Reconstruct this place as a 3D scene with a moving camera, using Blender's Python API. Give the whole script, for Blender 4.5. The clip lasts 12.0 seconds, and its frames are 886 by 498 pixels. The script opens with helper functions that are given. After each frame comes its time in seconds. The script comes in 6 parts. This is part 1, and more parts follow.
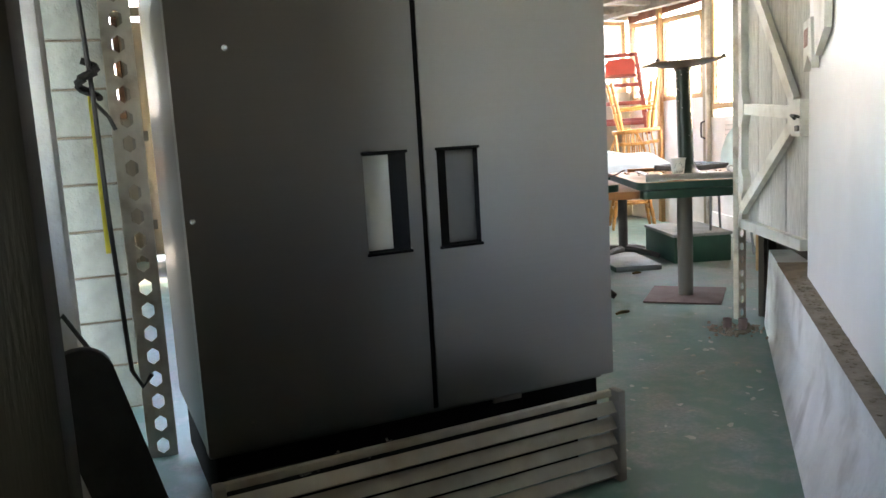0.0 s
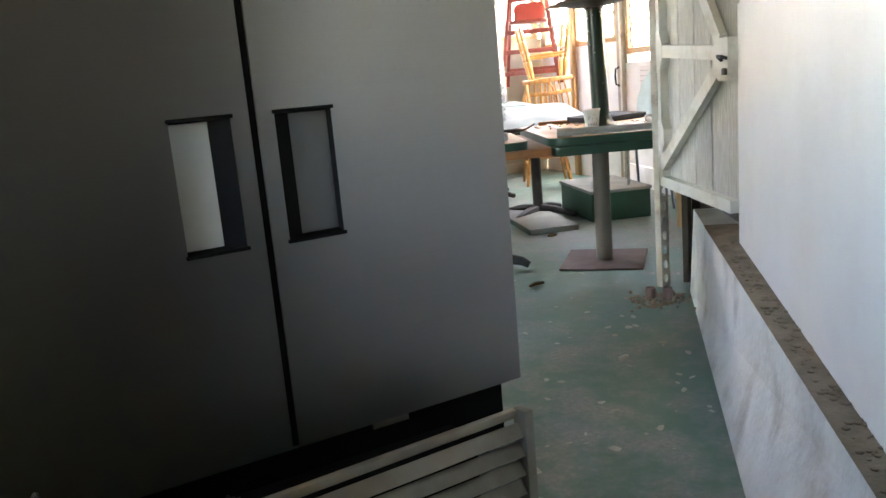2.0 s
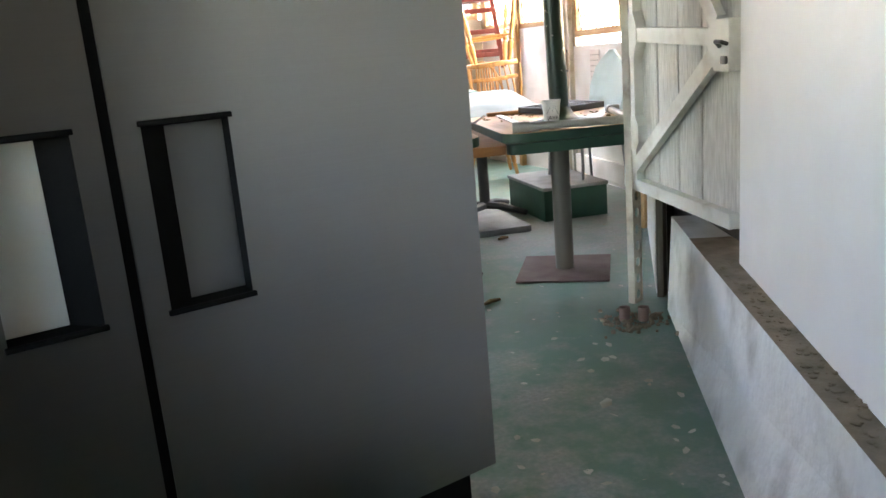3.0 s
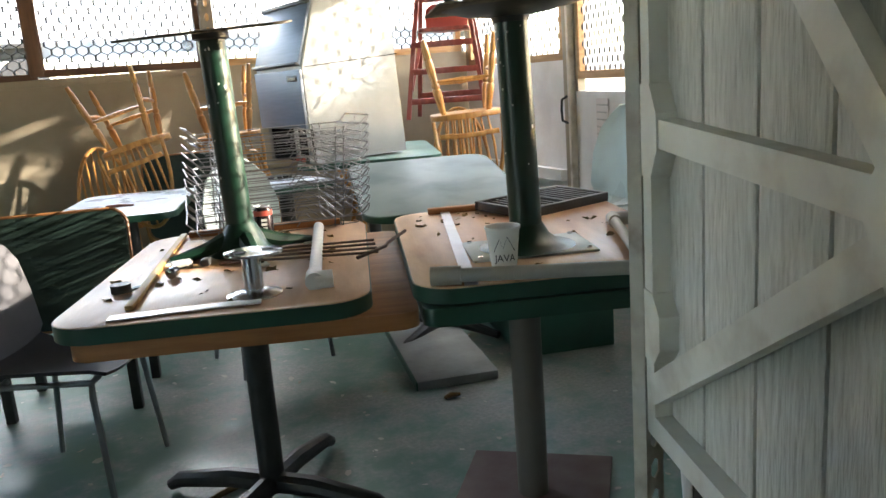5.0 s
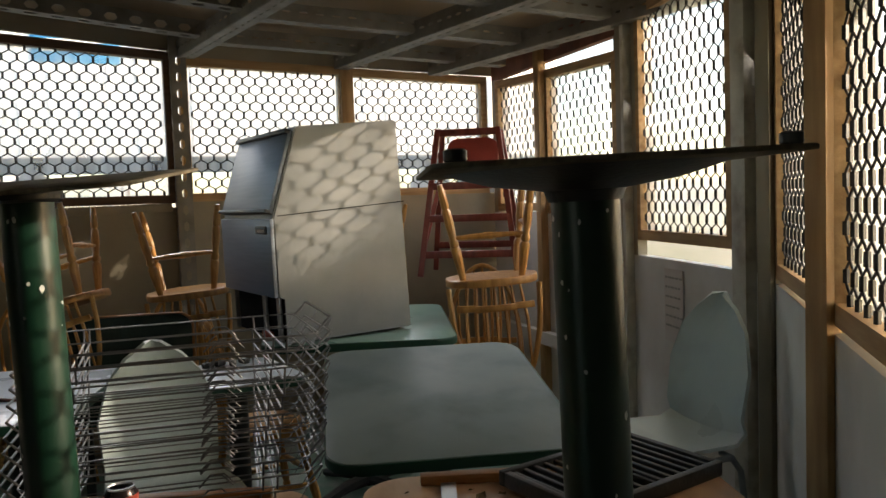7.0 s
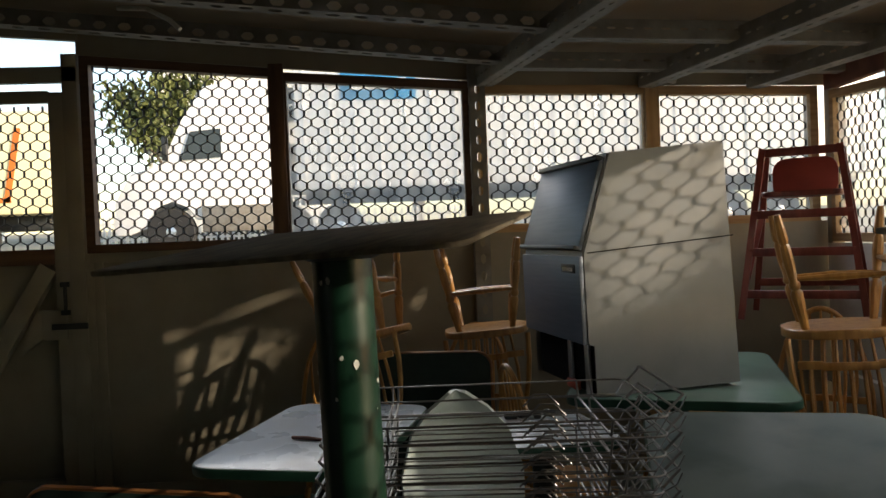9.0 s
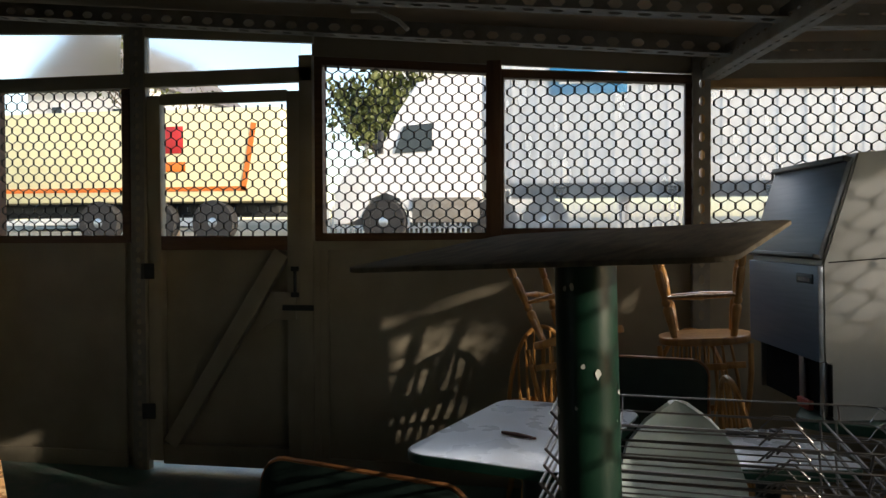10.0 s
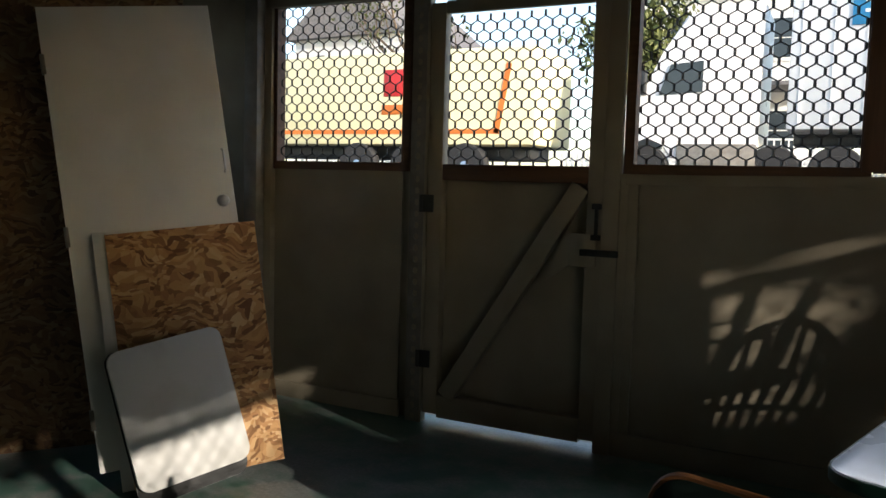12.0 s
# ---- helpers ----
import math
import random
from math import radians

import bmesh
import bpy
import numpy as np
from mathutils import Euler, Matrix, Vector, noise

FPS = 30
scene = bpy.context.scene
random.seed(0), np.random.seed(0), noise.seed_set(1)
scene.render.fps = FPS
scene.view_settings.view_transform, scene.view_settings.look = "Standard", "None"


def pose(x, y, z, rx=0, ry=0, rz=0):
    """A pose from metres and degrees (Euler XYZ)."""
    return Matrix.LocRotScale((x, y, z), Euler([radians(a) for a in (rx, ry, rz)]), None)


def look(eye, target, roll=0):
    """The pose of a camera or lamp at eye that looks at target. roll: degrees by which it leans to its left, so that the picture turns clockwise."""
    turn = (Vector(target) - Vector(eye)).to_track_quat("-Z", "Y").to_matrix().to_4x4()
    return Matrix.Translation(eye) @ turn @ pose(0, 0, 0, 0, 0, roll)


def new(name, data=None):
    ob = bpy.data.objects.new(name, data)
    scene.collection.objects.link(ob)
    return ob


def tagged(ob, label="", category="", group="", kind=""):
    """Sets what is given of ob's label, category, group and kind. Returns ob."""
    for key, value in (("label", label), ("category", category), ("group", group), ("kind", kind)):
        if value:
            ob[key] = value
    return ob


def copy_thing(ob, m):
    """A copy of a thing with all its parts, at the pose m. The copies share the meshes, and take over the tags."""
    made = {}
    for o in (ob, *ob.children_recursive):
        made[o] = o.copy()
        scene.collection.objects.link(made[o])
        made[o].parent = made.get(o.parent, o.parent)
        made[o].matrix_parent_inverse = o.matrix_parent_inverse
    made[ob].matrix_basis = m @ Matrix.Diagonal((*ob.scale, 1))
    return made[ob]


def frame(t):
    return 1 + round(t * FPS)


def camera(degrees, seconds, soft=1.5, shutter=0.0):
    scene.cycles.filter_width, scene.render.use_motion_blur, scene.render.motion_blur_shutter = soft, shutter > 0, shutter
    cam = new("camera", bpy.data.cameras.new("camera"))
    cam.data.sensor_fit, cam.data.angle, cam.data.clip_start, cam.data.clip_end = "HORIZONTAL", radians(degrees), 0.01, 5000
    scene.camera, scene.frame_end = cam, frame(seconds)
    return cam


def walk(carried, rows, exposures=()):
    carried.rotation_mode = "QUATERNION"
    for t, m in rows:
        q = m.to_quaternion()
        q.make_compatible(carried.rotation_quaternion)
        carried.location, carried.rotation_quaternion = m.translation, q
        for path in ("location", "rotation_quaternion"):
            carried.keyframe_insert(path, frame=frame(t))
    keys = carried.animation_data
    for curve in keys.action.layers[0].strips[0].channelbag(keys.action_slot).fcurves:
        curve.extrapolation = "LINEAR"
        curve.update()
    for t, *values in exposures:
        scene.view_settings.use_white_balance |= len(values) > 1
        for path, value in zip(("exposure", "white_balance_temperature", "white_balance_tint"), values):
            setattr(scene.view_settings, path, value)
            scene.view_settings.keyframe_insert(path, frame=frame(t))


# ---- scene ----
cam = camera(58.4, 12.0)
PATH = [
    (0, (0.053, 0.001, 1.129), (0.625, 1.896, 0.842), -3.3),
    (0.5, (0.058, 0.009, 1.124), (0.624, 1.903, 0.82), -3.4),
    (1, (0.099, 0.074, 1.109), (0.69, 1.957, 0.786), -3.7),
    (1.5, (0.27, 0.26, 1.096), (0.95, 2.103, 0.717), -4.4),
    (2, (0.396, 0.493, 1.12), (1.132, 2.306, 0.707), -5.0),
    (2.5, (0.445, 0.771, 1.153), (1.245, 2.55, 0.712), -4.7),
    (2.7, (0.496, 0.872, 1.145), (1.345, 2.624, 0.685), -4.3),
    (4.3, (1.396, 1.944, 1.223), (2.309, 3.66, 0.752), -5.6),
    (4.5, (1.551, 2.062, 1.248), (2.446, 3.792, 0.793), -5.7),
    (5, (1.821, 2.422, 1.303), (2.659, 4.187, 0.878), -4.3),
    (5.5, (1.97, 2.784, 1.364), (2.807, 4.557, 0.967), -2.8),
    (6, (2.158, 3.08, 1.403), (2.997, 4.877, 1.144), -2.4),
    (6.5, (2.338, 3.344, 1.43), (3.163, 5.159, 1.268), -2.4),
    (6.7, (2.38, 3.428, 1.436), (3.202, 5.247, 1.296), -2.1),
    (8.3, (2.482, 3.88, 1.495), (3.178, 5.754, 1.429), -2.8),
    (8.5, (2.47, 3.922, 1.495), (3.019, 5.844, 1.442), -2.7),
    (9, (2.392, 3.929, 1.501), (2.54, 5.923, 1.465), -2.2),
    (9.5, (2.331, 3.936, 1.531), (2.171, 5.929, 1.488), -1.2),
    (10, (2.328, 3.948, 1.517), (1.976, 5.916, 1.477), -0.2),
    (10.5, (2.283, 3.937, 1.509), (1.742, 5.862, 1.444), 0.6),
    (11, (2.175, 4.02, 1.469), (1.438, 5.874, 1.333), 1.2),
    (11.5, (1.963, 4.286, 1.437), (1.105, 6.085, 1.268), 1.5),
    (12, (1.707, 4.61, 1.403), (0.808, 6.388, 1.235), 1.6),
]
EXPOSURES = [(t, e, k, 22 if t < 3 else 13) for t, e, k in ((0.0, 5.6, 7000), (2.7, 5.55, 7000), (4.3, 4.7, 6600), (5.5, 3.7, 6900), (6.5, 2.4, 7300), (8.5, 1.75, 7400), (9.5, 1.25, 7000), (12.0, 1.5, 6400))]
walk(cam, [(t, look(eye, target, roll)) for t, eye, target, roll in PATH], EXPOSURES)

# ---- light: low sun from the south-east, clear sky ----
SUN_FROM = Vector((1.0, -0.40, 0.33)).normalized()
world = bpy.data.worlds.new("sky")
scene.world = world
world.use_nodes = True
sky = world.node_tree.nodes.new("ShaderNodeTexSky")
sky.sky_type, sky.sun_disc = "NISHITA", False
sky.sun_elevation = math.asin(SUN_FROM.z)
sky.sun_rotation = math.atan2(SUN_FROM.x, SUN_FROM.y)
world.node_tree.nodes["Background"].inputs[1].default_value = 0.15
world.node_tree.links.new(sky.outputs[0], world.node_tree.nodes["Background"].inputs[0])
sun_data = bpy.data.lights.new("sun", "SUN")
sun_data.energy, sun_data.angle, sun_data.color = 2.6, radians(0.55), (1.0, 0.9, 0.76)
sun = new("sun", sun_data)
sun.matrix_world = look(SUN_FROM * 30, (0, 0, 0))


# area lamps added at the two window walls to strengthen the skylight on the tables
for name, place, aim, width, strength in (("fill_lamp_north", (2.9, 8.6, 2.0), (2.9, 7.6, 1.0), 4.2, 0.62), ("fill_lamp_east", (4.88, 6.4, 1.9), (3.88, 6.65, 0.9), 1.6, 0.5)):
    lamp_data = bpy.data.lights.new(name, "AREA")
    lamp_data.shape, lamp_data.size, lamp_data.size_y = "RECTANGLE", width, 0.22
    lamp_data.energy, lamp_data.spread, lamp_data.color = strength * width, radians(76), (0.92, 0.96, 1.0)
    new(name, lamp_data).matrix_world = look(place, aim)

# ---- materials ----
def ramp(nt, stops):
    r = nt.nodes.new("ShaderNodeValToRGB")
    while len(r.color_ramp.elements) < len(stops):
        r.color_ramp.elements.new(0.5)
    for e, (p, c) in zip(r.color_ramp.elements, stops):
        e.position, e.color = p, (*c, 1)
    return r


def surface(name, base, other=None, rough=0.6, metal=0.0, scale=8.0, stretch=(1, 1, 1), bump=0.15, dirt=None, dirt_scale=2.0,
            dirt_amount=0.5, spec=0.5, vary=0.0, bump_scale=6.0, coat=0.0):
    """Paint, wood, metal or stone: two-tone grain, larger stains and fine relief, in the object's own space."""
    m = bpy.data.materials.new(name)
    m.use_nodes = True
    nt = m.node_tree
    b = nt.nodes["Principled BSDF"]
    b.inputs["Metallic"].default_value = metal
    b.inputs["Specular IOR Level"].default_value = spec
    b.inputs["Coat Weight"].default_value = coat
    tc = nt.nodes.new("ShaderNodeTexCoord")
    mp = nt.nodes.new("ShaderNodeMapping")
    mp.inputs["Scale"].default_value = stretch
    nt.links.new(tc.outputs["Object"], mp.inputs[0])
    n1 = nt.nodes.new("ShaderNodeTexNoise")
    n1.inputs["Scale"].default_value, n1.inputs["Detail"].default_value = scale, 6.0
    nt.links.new(mp.outputs[0], n1.inputs["Vector"])
    other = other or tuple(c * 0.82 for c in base)
    r1 = ramp(nt, [(0.35, base), (0.68, other)])
    nt.links.new(n1.outputs[0], r1.inputs[0])
    col = r1.outputs[0]
    n2 = nt.nodes.new("ShaderNodeTexNoise")
    n2.inputs["Scale"].default_value, n2.inputs["Detail"].default_value = dirt_scale, 5.0
    nt.links.new(tc.outputs["Object"], n2.inputs["Vector"])
    if dirt:
        mix = nt.nodes.new("ShaderNodeMix")
        mix.data_type = "RGBA"
        r2 = ramp(nt, [(0.5, (0, 0, 0)), (0.72, (dirt_amount,) * 3)])
        nt.links.new(n2.outputs[0], r2.inputs[0])
        nt.links.new(r2.outputs[0], mix.inputs[0])
        nt.links.new(col, mix.inputs[6])
        mix.inputs[7].default_value = (*dirt, 1)
        col = mix.outputs[2]
    if vary:
        info = nt.nodes.new("ShaderNodeObjectInfo")
        hsv = nt.nodes.new("ShaderNodeHueSaturation")
        mr = nt.nodes.new("ShaderNodeMapRange")
        mr.inputs[3].default_value, mr.inputs[4].default_value = 1 - vary, 1 + vary
        nt.links.new(info.outputs["Random"], mr.inputs[0])
        nt.links.new(mr.outputs[0], hsv.inputs["Value"])
        nt.links.new(col, hsv.inputs["Color"])
        col = hsv.outputs[0]
    nt.links.new(col, b.inputs["Base Color"])
    rr = nt.nodes.new("ShaderNodeMapRange")
    rr.inputs[3].default_value, rr.inputs[4].default_value = max(0.03, rough - 0.12 * (1 - 0.8 * metal)), min(1.0, rough + 0.14 * (1 - 0.8 * metal))
    nt.links.new(n2.outputs[0], rr.inputs[0])
    nt.links.new(rr.outputs[0], b.inputs["Roughness"])
    if bump:
        n3 = nt.nodes.new("ShaderNodeTexNoise")
        n3.inputs["Scale"].default_value, n3.inputs["Detail"].default_value = scale * bump_scale, 4.0
        nt.links.new(mp.outputs[0], n3.inputs["Vector"])
        bp = nt.nodes.new("ShaderNodeBump")
        bp.inputs["Strength"].default_value, bp.inputs["Distance"].default_value = bump, 0.01
        nt.links.new(n3.outputs[0], bp.inputs["Height"])
        nt.links.new(bp.outputs[0], b.inputs["Normal"])
    return m


def osb_material(name="osb", gain=1.0):
    """Oriented strand board: overlapping flat flakes in mixed browns."""
    m = bpy.data.materials.new(name)
    m.use_nodes = True
    nt = m.node_tree
    b = nt.nodes["Principled BSDF"]
    tc = nt.nodes.new("ShaderNodeTexCoord")
    mp = nt.nodes.new("ShaderNodeMapping")
    mp.inputs["Scale"].default_value = (19, 19, 34)
    mp.inputs["Rotation"].default_value = (0.4, 0.9, 0.3)
    warp = nt.nodes.new("ShaderNodeTexNoise")
    warp.inputs["Scale"].default_value = 5.0
    add = nt.nodes.new("ShaderNodeVectorMath")
    add.operation = "MULTIPLY_ADD"
    add.inputs[1].default_value = (0.25, 0.25, 0.25)
    nt.links.new(tc.outputs["Object"], warp.inputs["Vector"])
    nt.links.new(warp.outputs[1], add.inputs[0])
    nt.links.new(tc.outputs["Object"], add.inputs[2])
    nt.links.new(add.outputs[0], mp.inputs[0])
    v = nt.nodes.new("ShaderNodeTexVoronoi")
    v.inputs["Scale"].default_value = 1.6
    nt.links.new(mp.outputs[0], v.inputs["Vector"])
    sep = nt.nodes.new("ShaderNodeSeparateColor")
    nt.links.new(v.outputs["Color"], sep.inputs[0])
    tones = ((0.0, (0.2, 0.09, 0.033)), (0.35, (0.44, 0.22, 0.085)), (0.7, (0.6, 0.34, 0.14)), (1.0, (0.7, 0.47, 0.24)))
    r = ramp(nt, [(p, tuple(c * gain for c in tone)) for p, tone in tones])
    nt.links.new(sep.outputs[0], r.inputs[0])
    nt.links.new(r.outputs[0], b.inputs["Base Color"])
    b.inputs["Roughness"].default_value = 0.75
    bp = nt.nodes.new("ShaderNodeBump")
    bp.inputs["Strength"].default_value, bp.inputs["Distance"].default_value = 0.4, 0.004
    nt.links.new(v.outputs["Distance"], bp.inputs["Height"])
    nt.links.new(bp.outputs[0], b.inputs["Normal"])
    return m


def wood_material(name, dark, light, rough=0.5, axis=2, scale=3.0, stretch=10.0, vary=0.0, coat=0.0):
    s = [stretch, stretch, stretch]
    s[axis] = 1.0
    return surface(name, light, dark, rough=rough, scale=scale, stretch=s, bump=0.12, vary=vary, coat=coat)


def floor_material():
    """Worn green floor paint over grey concrete, with dust, scuffs and chips."""
    m = bpy.data.materials.new("painted_concrete")
    m.use_nodes = True
    nt = m.node_tree
    b = nt.nodes["Principled BSDF"]
    tc = nt.nodes.new("ShaderNodeTexCoord")

    def tex(scale, detail=8.0, rough=0.6):
        n = nt.nodes.new("ShaderNodeTexNoise")
        n.inputs["Scale"].default_value, n.inputs["Detail"].default_value, n.inputs["Roughness"].default_value = scale, detail, rough
        nt.links.new(tc.outputs["Object"], n.inputs["Vector"])
        return n

    big, mid, fine = tex(0.9), tex(5.5, 10, 0.7), tex(60, 4)
    paint = ramp(nt, [(0.3, (0.07, 0.16, 0.12)), (0.7, (0.14, 0.24, 0.2))])
    nt.links.new(mid.outputs[0], paint.inputs[0])
    bare = ramp(nt, [(0.3, (0.2, 0.21, 0.2)), (0.7, (0.34, 0.34, 0.32))])
    nt.links.new(fine.outputs[0], bare.inputs[0])
    mask = nt.nodes.new("ShaderNodeMath")
    mask.operation = "MULTIPLY_ADD"
    mask.inputs[1].default_value = 0.55
    nt.links.new(mid.outputs[0], mask.inputs[0])
    half = nt.nodes.new("ShaderNodeMath")
    half.operation = "MULTIPLY"
    half.inputs[1].default_value = 0.5
    nt.links.new(big.outputs[0], half.inputs[0])
    nt.links.new(half.outputs[0], mask.inputs[2])
    wear = ramp(nt, [(0.49, (0, 0, 0)), (0.6, (0.85, 0.85, 0.85))])
    nt.links.new(mask.outputs[0], wear.inputs[0])
    mix = nt.nodes.new("ShaderNodeMix")
    mix.data_type = "RGBA"
    nt.links.new(wear.outputs[0], mix.inputs[0])
    nt.links.new(paint.outputs[0], mix.inputs[6])
    nt.links.new(bare.outputs[0], mix.inputs[7])
    nt.links.new(mix.outputs[2], b.inputs["Base Color"])
    rr = ramp(nt, [(0.35, (0.28, 0.28, 0.28)), (0.65, (0.62, 0.62, 0.62))])
    nt.links.new(mid.outputs[0], rr.inputs[0])
    nt.links.new(rr.outputs[0], b.inputs["Roughness"])
    bp = nt.nodes.new("ShaderNodeBump")
    bp.inputs["Strength"].default_value, bp.inputs["Distance"].default_value = 0.25, 0.006
    nt.links.new(mid.outputs[0], bp.inputs["Height"])
    nt.links.new(bp.outputs[0], b.inputs["Normal"])
    return m


M_FLOOR = floor_material()
M_WALL = surface("cream_painted_board", (0.34, 0.295, 0.215), (0.27, 0.235, 0.17), rough=0.55, scale=3, dirt=(0.22, 0.18, 0.13), dirt_scale=1.6, dirt_amount=0.45)
M_WHITE = surface("white_paint", (0.78, 0.77, 0.74), (0.7, 0.69, 0.65), rough=0.55, scale=5, dirt=(0.42, 0.39, 0.33), dirt_scale=2.4, dirt_amount=0.4)
M_PANEL = surface("smooth_white_panel", (0.8, 0.8, 0.78), (0.74, 0.74, 0.72), rough=0.35, scale=2, bump=0.05, dirt=(0.5, 0.49, 0.45), dirt_scale=1.2, dirt_amount=0.35)
M_GREYSTEEL = surface("grey_painted_steel", (0.25, 0.235, 0.2), (0.18, 0.165, 0.14), rough=0.5, scale=9, metal=0.0, dirt=(0.16, 0.12, 0.08), dirt_scale=6)
M_STEELWHITE = surface("cream_painted_steel", (0.66, 0.63, 0.55), (0.55, 0.52, 0.44), rough=0.5, scale=12, dirt=(0.2, 0.12, 0.07), dirt_scale=9, dirt_amount=0.6)
M_TRIM = wood_material("raw_pine_trim", (0.34, 0.19, 0.08), (0.52, 0.33, 0.16), rough=0.65, axis=0)
M_TRIMDARK = wood_material("dark_stained_trim", (0.075, 0.035, 0.018), (0.13, 0.065, 0.032), rough=0.6, axis=0)
M_CEIL = surface("ceiling_plywood", (0.32, 0.24, 0.155), (0.24, 0.175, 0.11), rough=0.8, scale=2, dirt=(0.3, 0.22, 0.14), dirt_scale=1.0)
M_RUST = surface("red_oxide_steel", (0.27, 0.1, 0.06), (0.18, 0.07, 0.045), rough=0.7, scale=8)
M_LEDGE = surface("whitewashed_masonry", (0.7, 0.7, 0.68), (0.6, 0.6, 0.58), rough=0.8, scale=6, bump=0.5, dirt=(0.2, 0.18, 0.15), dirt_scale=5, dirt_amount=0.55)
M_MORTAR = surface("dusty_sill", (0.27, 0.22, 0.16), (0.17, 0.14, 0.1), rough=0.95, scale=14, bump=0.6)
M_BLACKWIRE = surface("black_wire", (0.025, 0.025, 0.025), rough=0.5, scale=20, bump=0)
M_OSB = osb_material()
# dark boards whose colour stands in for unlit surroundings
M_DARKWALL = surface("shade_dark_boards", (0.07, 0.055, 0.04), (0.045, 0.035, 0.026), rough=0.85, scale=3, stretch=(6, 6, 0.6), bump=0.4, dirt=(0.1, 0.09, 0.07), dirt_scale=1.4)
M_STAINLESS = surface("brushed_stainless", (0.25, 0.24, 0.226), (0.243, 0.233, 0.219), rough=0.34, metal=1.0, scale=2.2, stretch=(1, 1, 140), bump=0.008, dirt_scale=0.5)
M_GREEN = surface("green_enamel", (0.004, 0.03, 0.016), (0.003, 0.021, 0.011), rough=0.36, scale=6, bump=0.03, dirt=(0.5, 0.52, 0.47), dirt_scale=13, dirt_amount=0.0, coat=0.08)
M_GREENTOP = surface("green_laminate", (0.13, 0.24, 0.2), (0.1, 0.2, 0.165), rough=0.3, scale=4, bump=0.03, dirt=(0.32, 0.36, 0.34), dirt_scale=2.0)
M_GREENEDGE = surface("dark_green_edge", (0.012, 0.06, 0.038), rough=0.4, scale=8, bump=0.03)
M_PLY = wood_material("particle_underside", (0.44, 0.24, 0.12), (0.68, 0.43, 0.25), rough=0.36, axis=1, scale=2.2, stretch=5)
M_BROWNEDGE = wood_material("orange_wood_edge", (0.24, 0.1, 0.035), (0.38, 0.17, 0.06), rough=0.45, axis=0)
M_IRON = surface("black_cast_iron", (0.02, 0.021, 0.02), (0.035, 0.035, 0.033), rough=0.45, scale=18, bump=0.15)
M_RUSTIRON = surface("rusty_base_plate", (0.1, 0.055, 0.048), (0.14, 0.1, 0.085), rough=0.7, scale=8, bump=0.2)
M_POSTGREY = surface("worn_grey_post", (0.11, 0.098, 0.08), (0.06, 0.054, 0.045), rough=0.5, scale=6, stretch=(1, 1, 0.3))


# ---- building helpers ----
def box(bm, c, s, bev=0.0, rot=None):
    m = Matrix.Translation(c) @ (rot or Matrix()) @ Matrix.Diagonal((*s, 1))
    vs = bmesh.ops.create_cube(bm, size=1.0, matrix=m)["verts"]
    if bev:
        es = list({e for v in vs for e in v.link_edges})
        bmesh.ops.bevel(bm, geom=es, offset=bev, segments=2, profile=0.5, affect="EDGES", clamp_overlap=True)
    return bm


def rod(bm, a, b, r, r2=None, n=10, cap=True):
    a, b = Vector(a), Vector(b)
    d = b - a
    m = Matrix.Translation((a + b) / 2) @ d.to_track_quat("Z", "Y").to_matrix().to_4x4()
    bmesh.ops.create_cone(bm, cap_ends=cap, segments=n, radius1=r, radius2=r if r2 is None else r2, depth=d.length, matrix=m)
    return bm


def sweep(bm, pts, r, n=6, closed=False):
    """A round wire along points; r may be one radius or one for each point."""
    pts = [Vector(p) for p in pts]
    rs = r if isinstance(r, (list, tuple)) else [r] * len(pts)
    rings, ref = [], None
    k = len(pts)
    for i, p in enumerate(pts):
        q0 = pts[i - 1] if (i or closed) else p
        q1 = pts[(i + 1) % k] if (i < k - 1 or closed) else p
        t = (q1 - q0).normalized()
        if ref is None:
            ref = t.orthogonal().normalized()
        ref = (ref - t * ref.dot(t)).normalized()
        w = t.cross(ref)
        rings.append([bm.verts.new(p + rs[i] * (math.cos(2 * math.pi * j / n) * ref + math.sin(2 * math.pi * j / n) * w)) for j in range(n)])
    for i in range(k if closed else k - 1):
        a, b = rings[i], rings[(i + 1) % k]
        for j in range(n):
            bm.faces.new((a[j], a[(j + 1) % n], b[(j + 1) % n], b[j]))
    if not closed:
        bm.faces.new(rings[0][::-1])
        bm.faces.new(rings[-1])
    return bm


def lathe(bm, prof, c=(0, 0, 0), n=20, rot=None):
    """A turned shape from (radius, height) pairs."""
    base = Matrix.Translation(c) @ (rot or Matrix())
    rings = [[bm.verts.new(base @ Vector((r * math.cos(2 * math.pi * j / n), r * math.sin(2 * math.pi * j / n), z))) for j in range(n)] for r, z in prof]
    for a, b in zip(rings, rings[1:]):
        for j in range(n):
            bm.faces.new((a[j], a[(j + 1) % n], b[(j + 1) % n], b[j]))
    bm.faces.new(rings[0][::-1])
    bm.faces.new(rings[-1])
    return bm


def outline_rounded(w, d, r, n=6):
    pts = []
    for cx, cy, a0 in ((w / 2 - r, d / 2 - r, 0), (-w / 2 + r, d / 2 - r, 90), (-w / 2 + r, -d / 2 + r, 180), (w / 2 - r, -d / 2 + r, 270)):
        for i in range(n + 1):
            a = radians(a0 + 90 * i / n)
            pts.append((cx + r * math.cos(a), cy + r * math.sin(a)))
    return pts


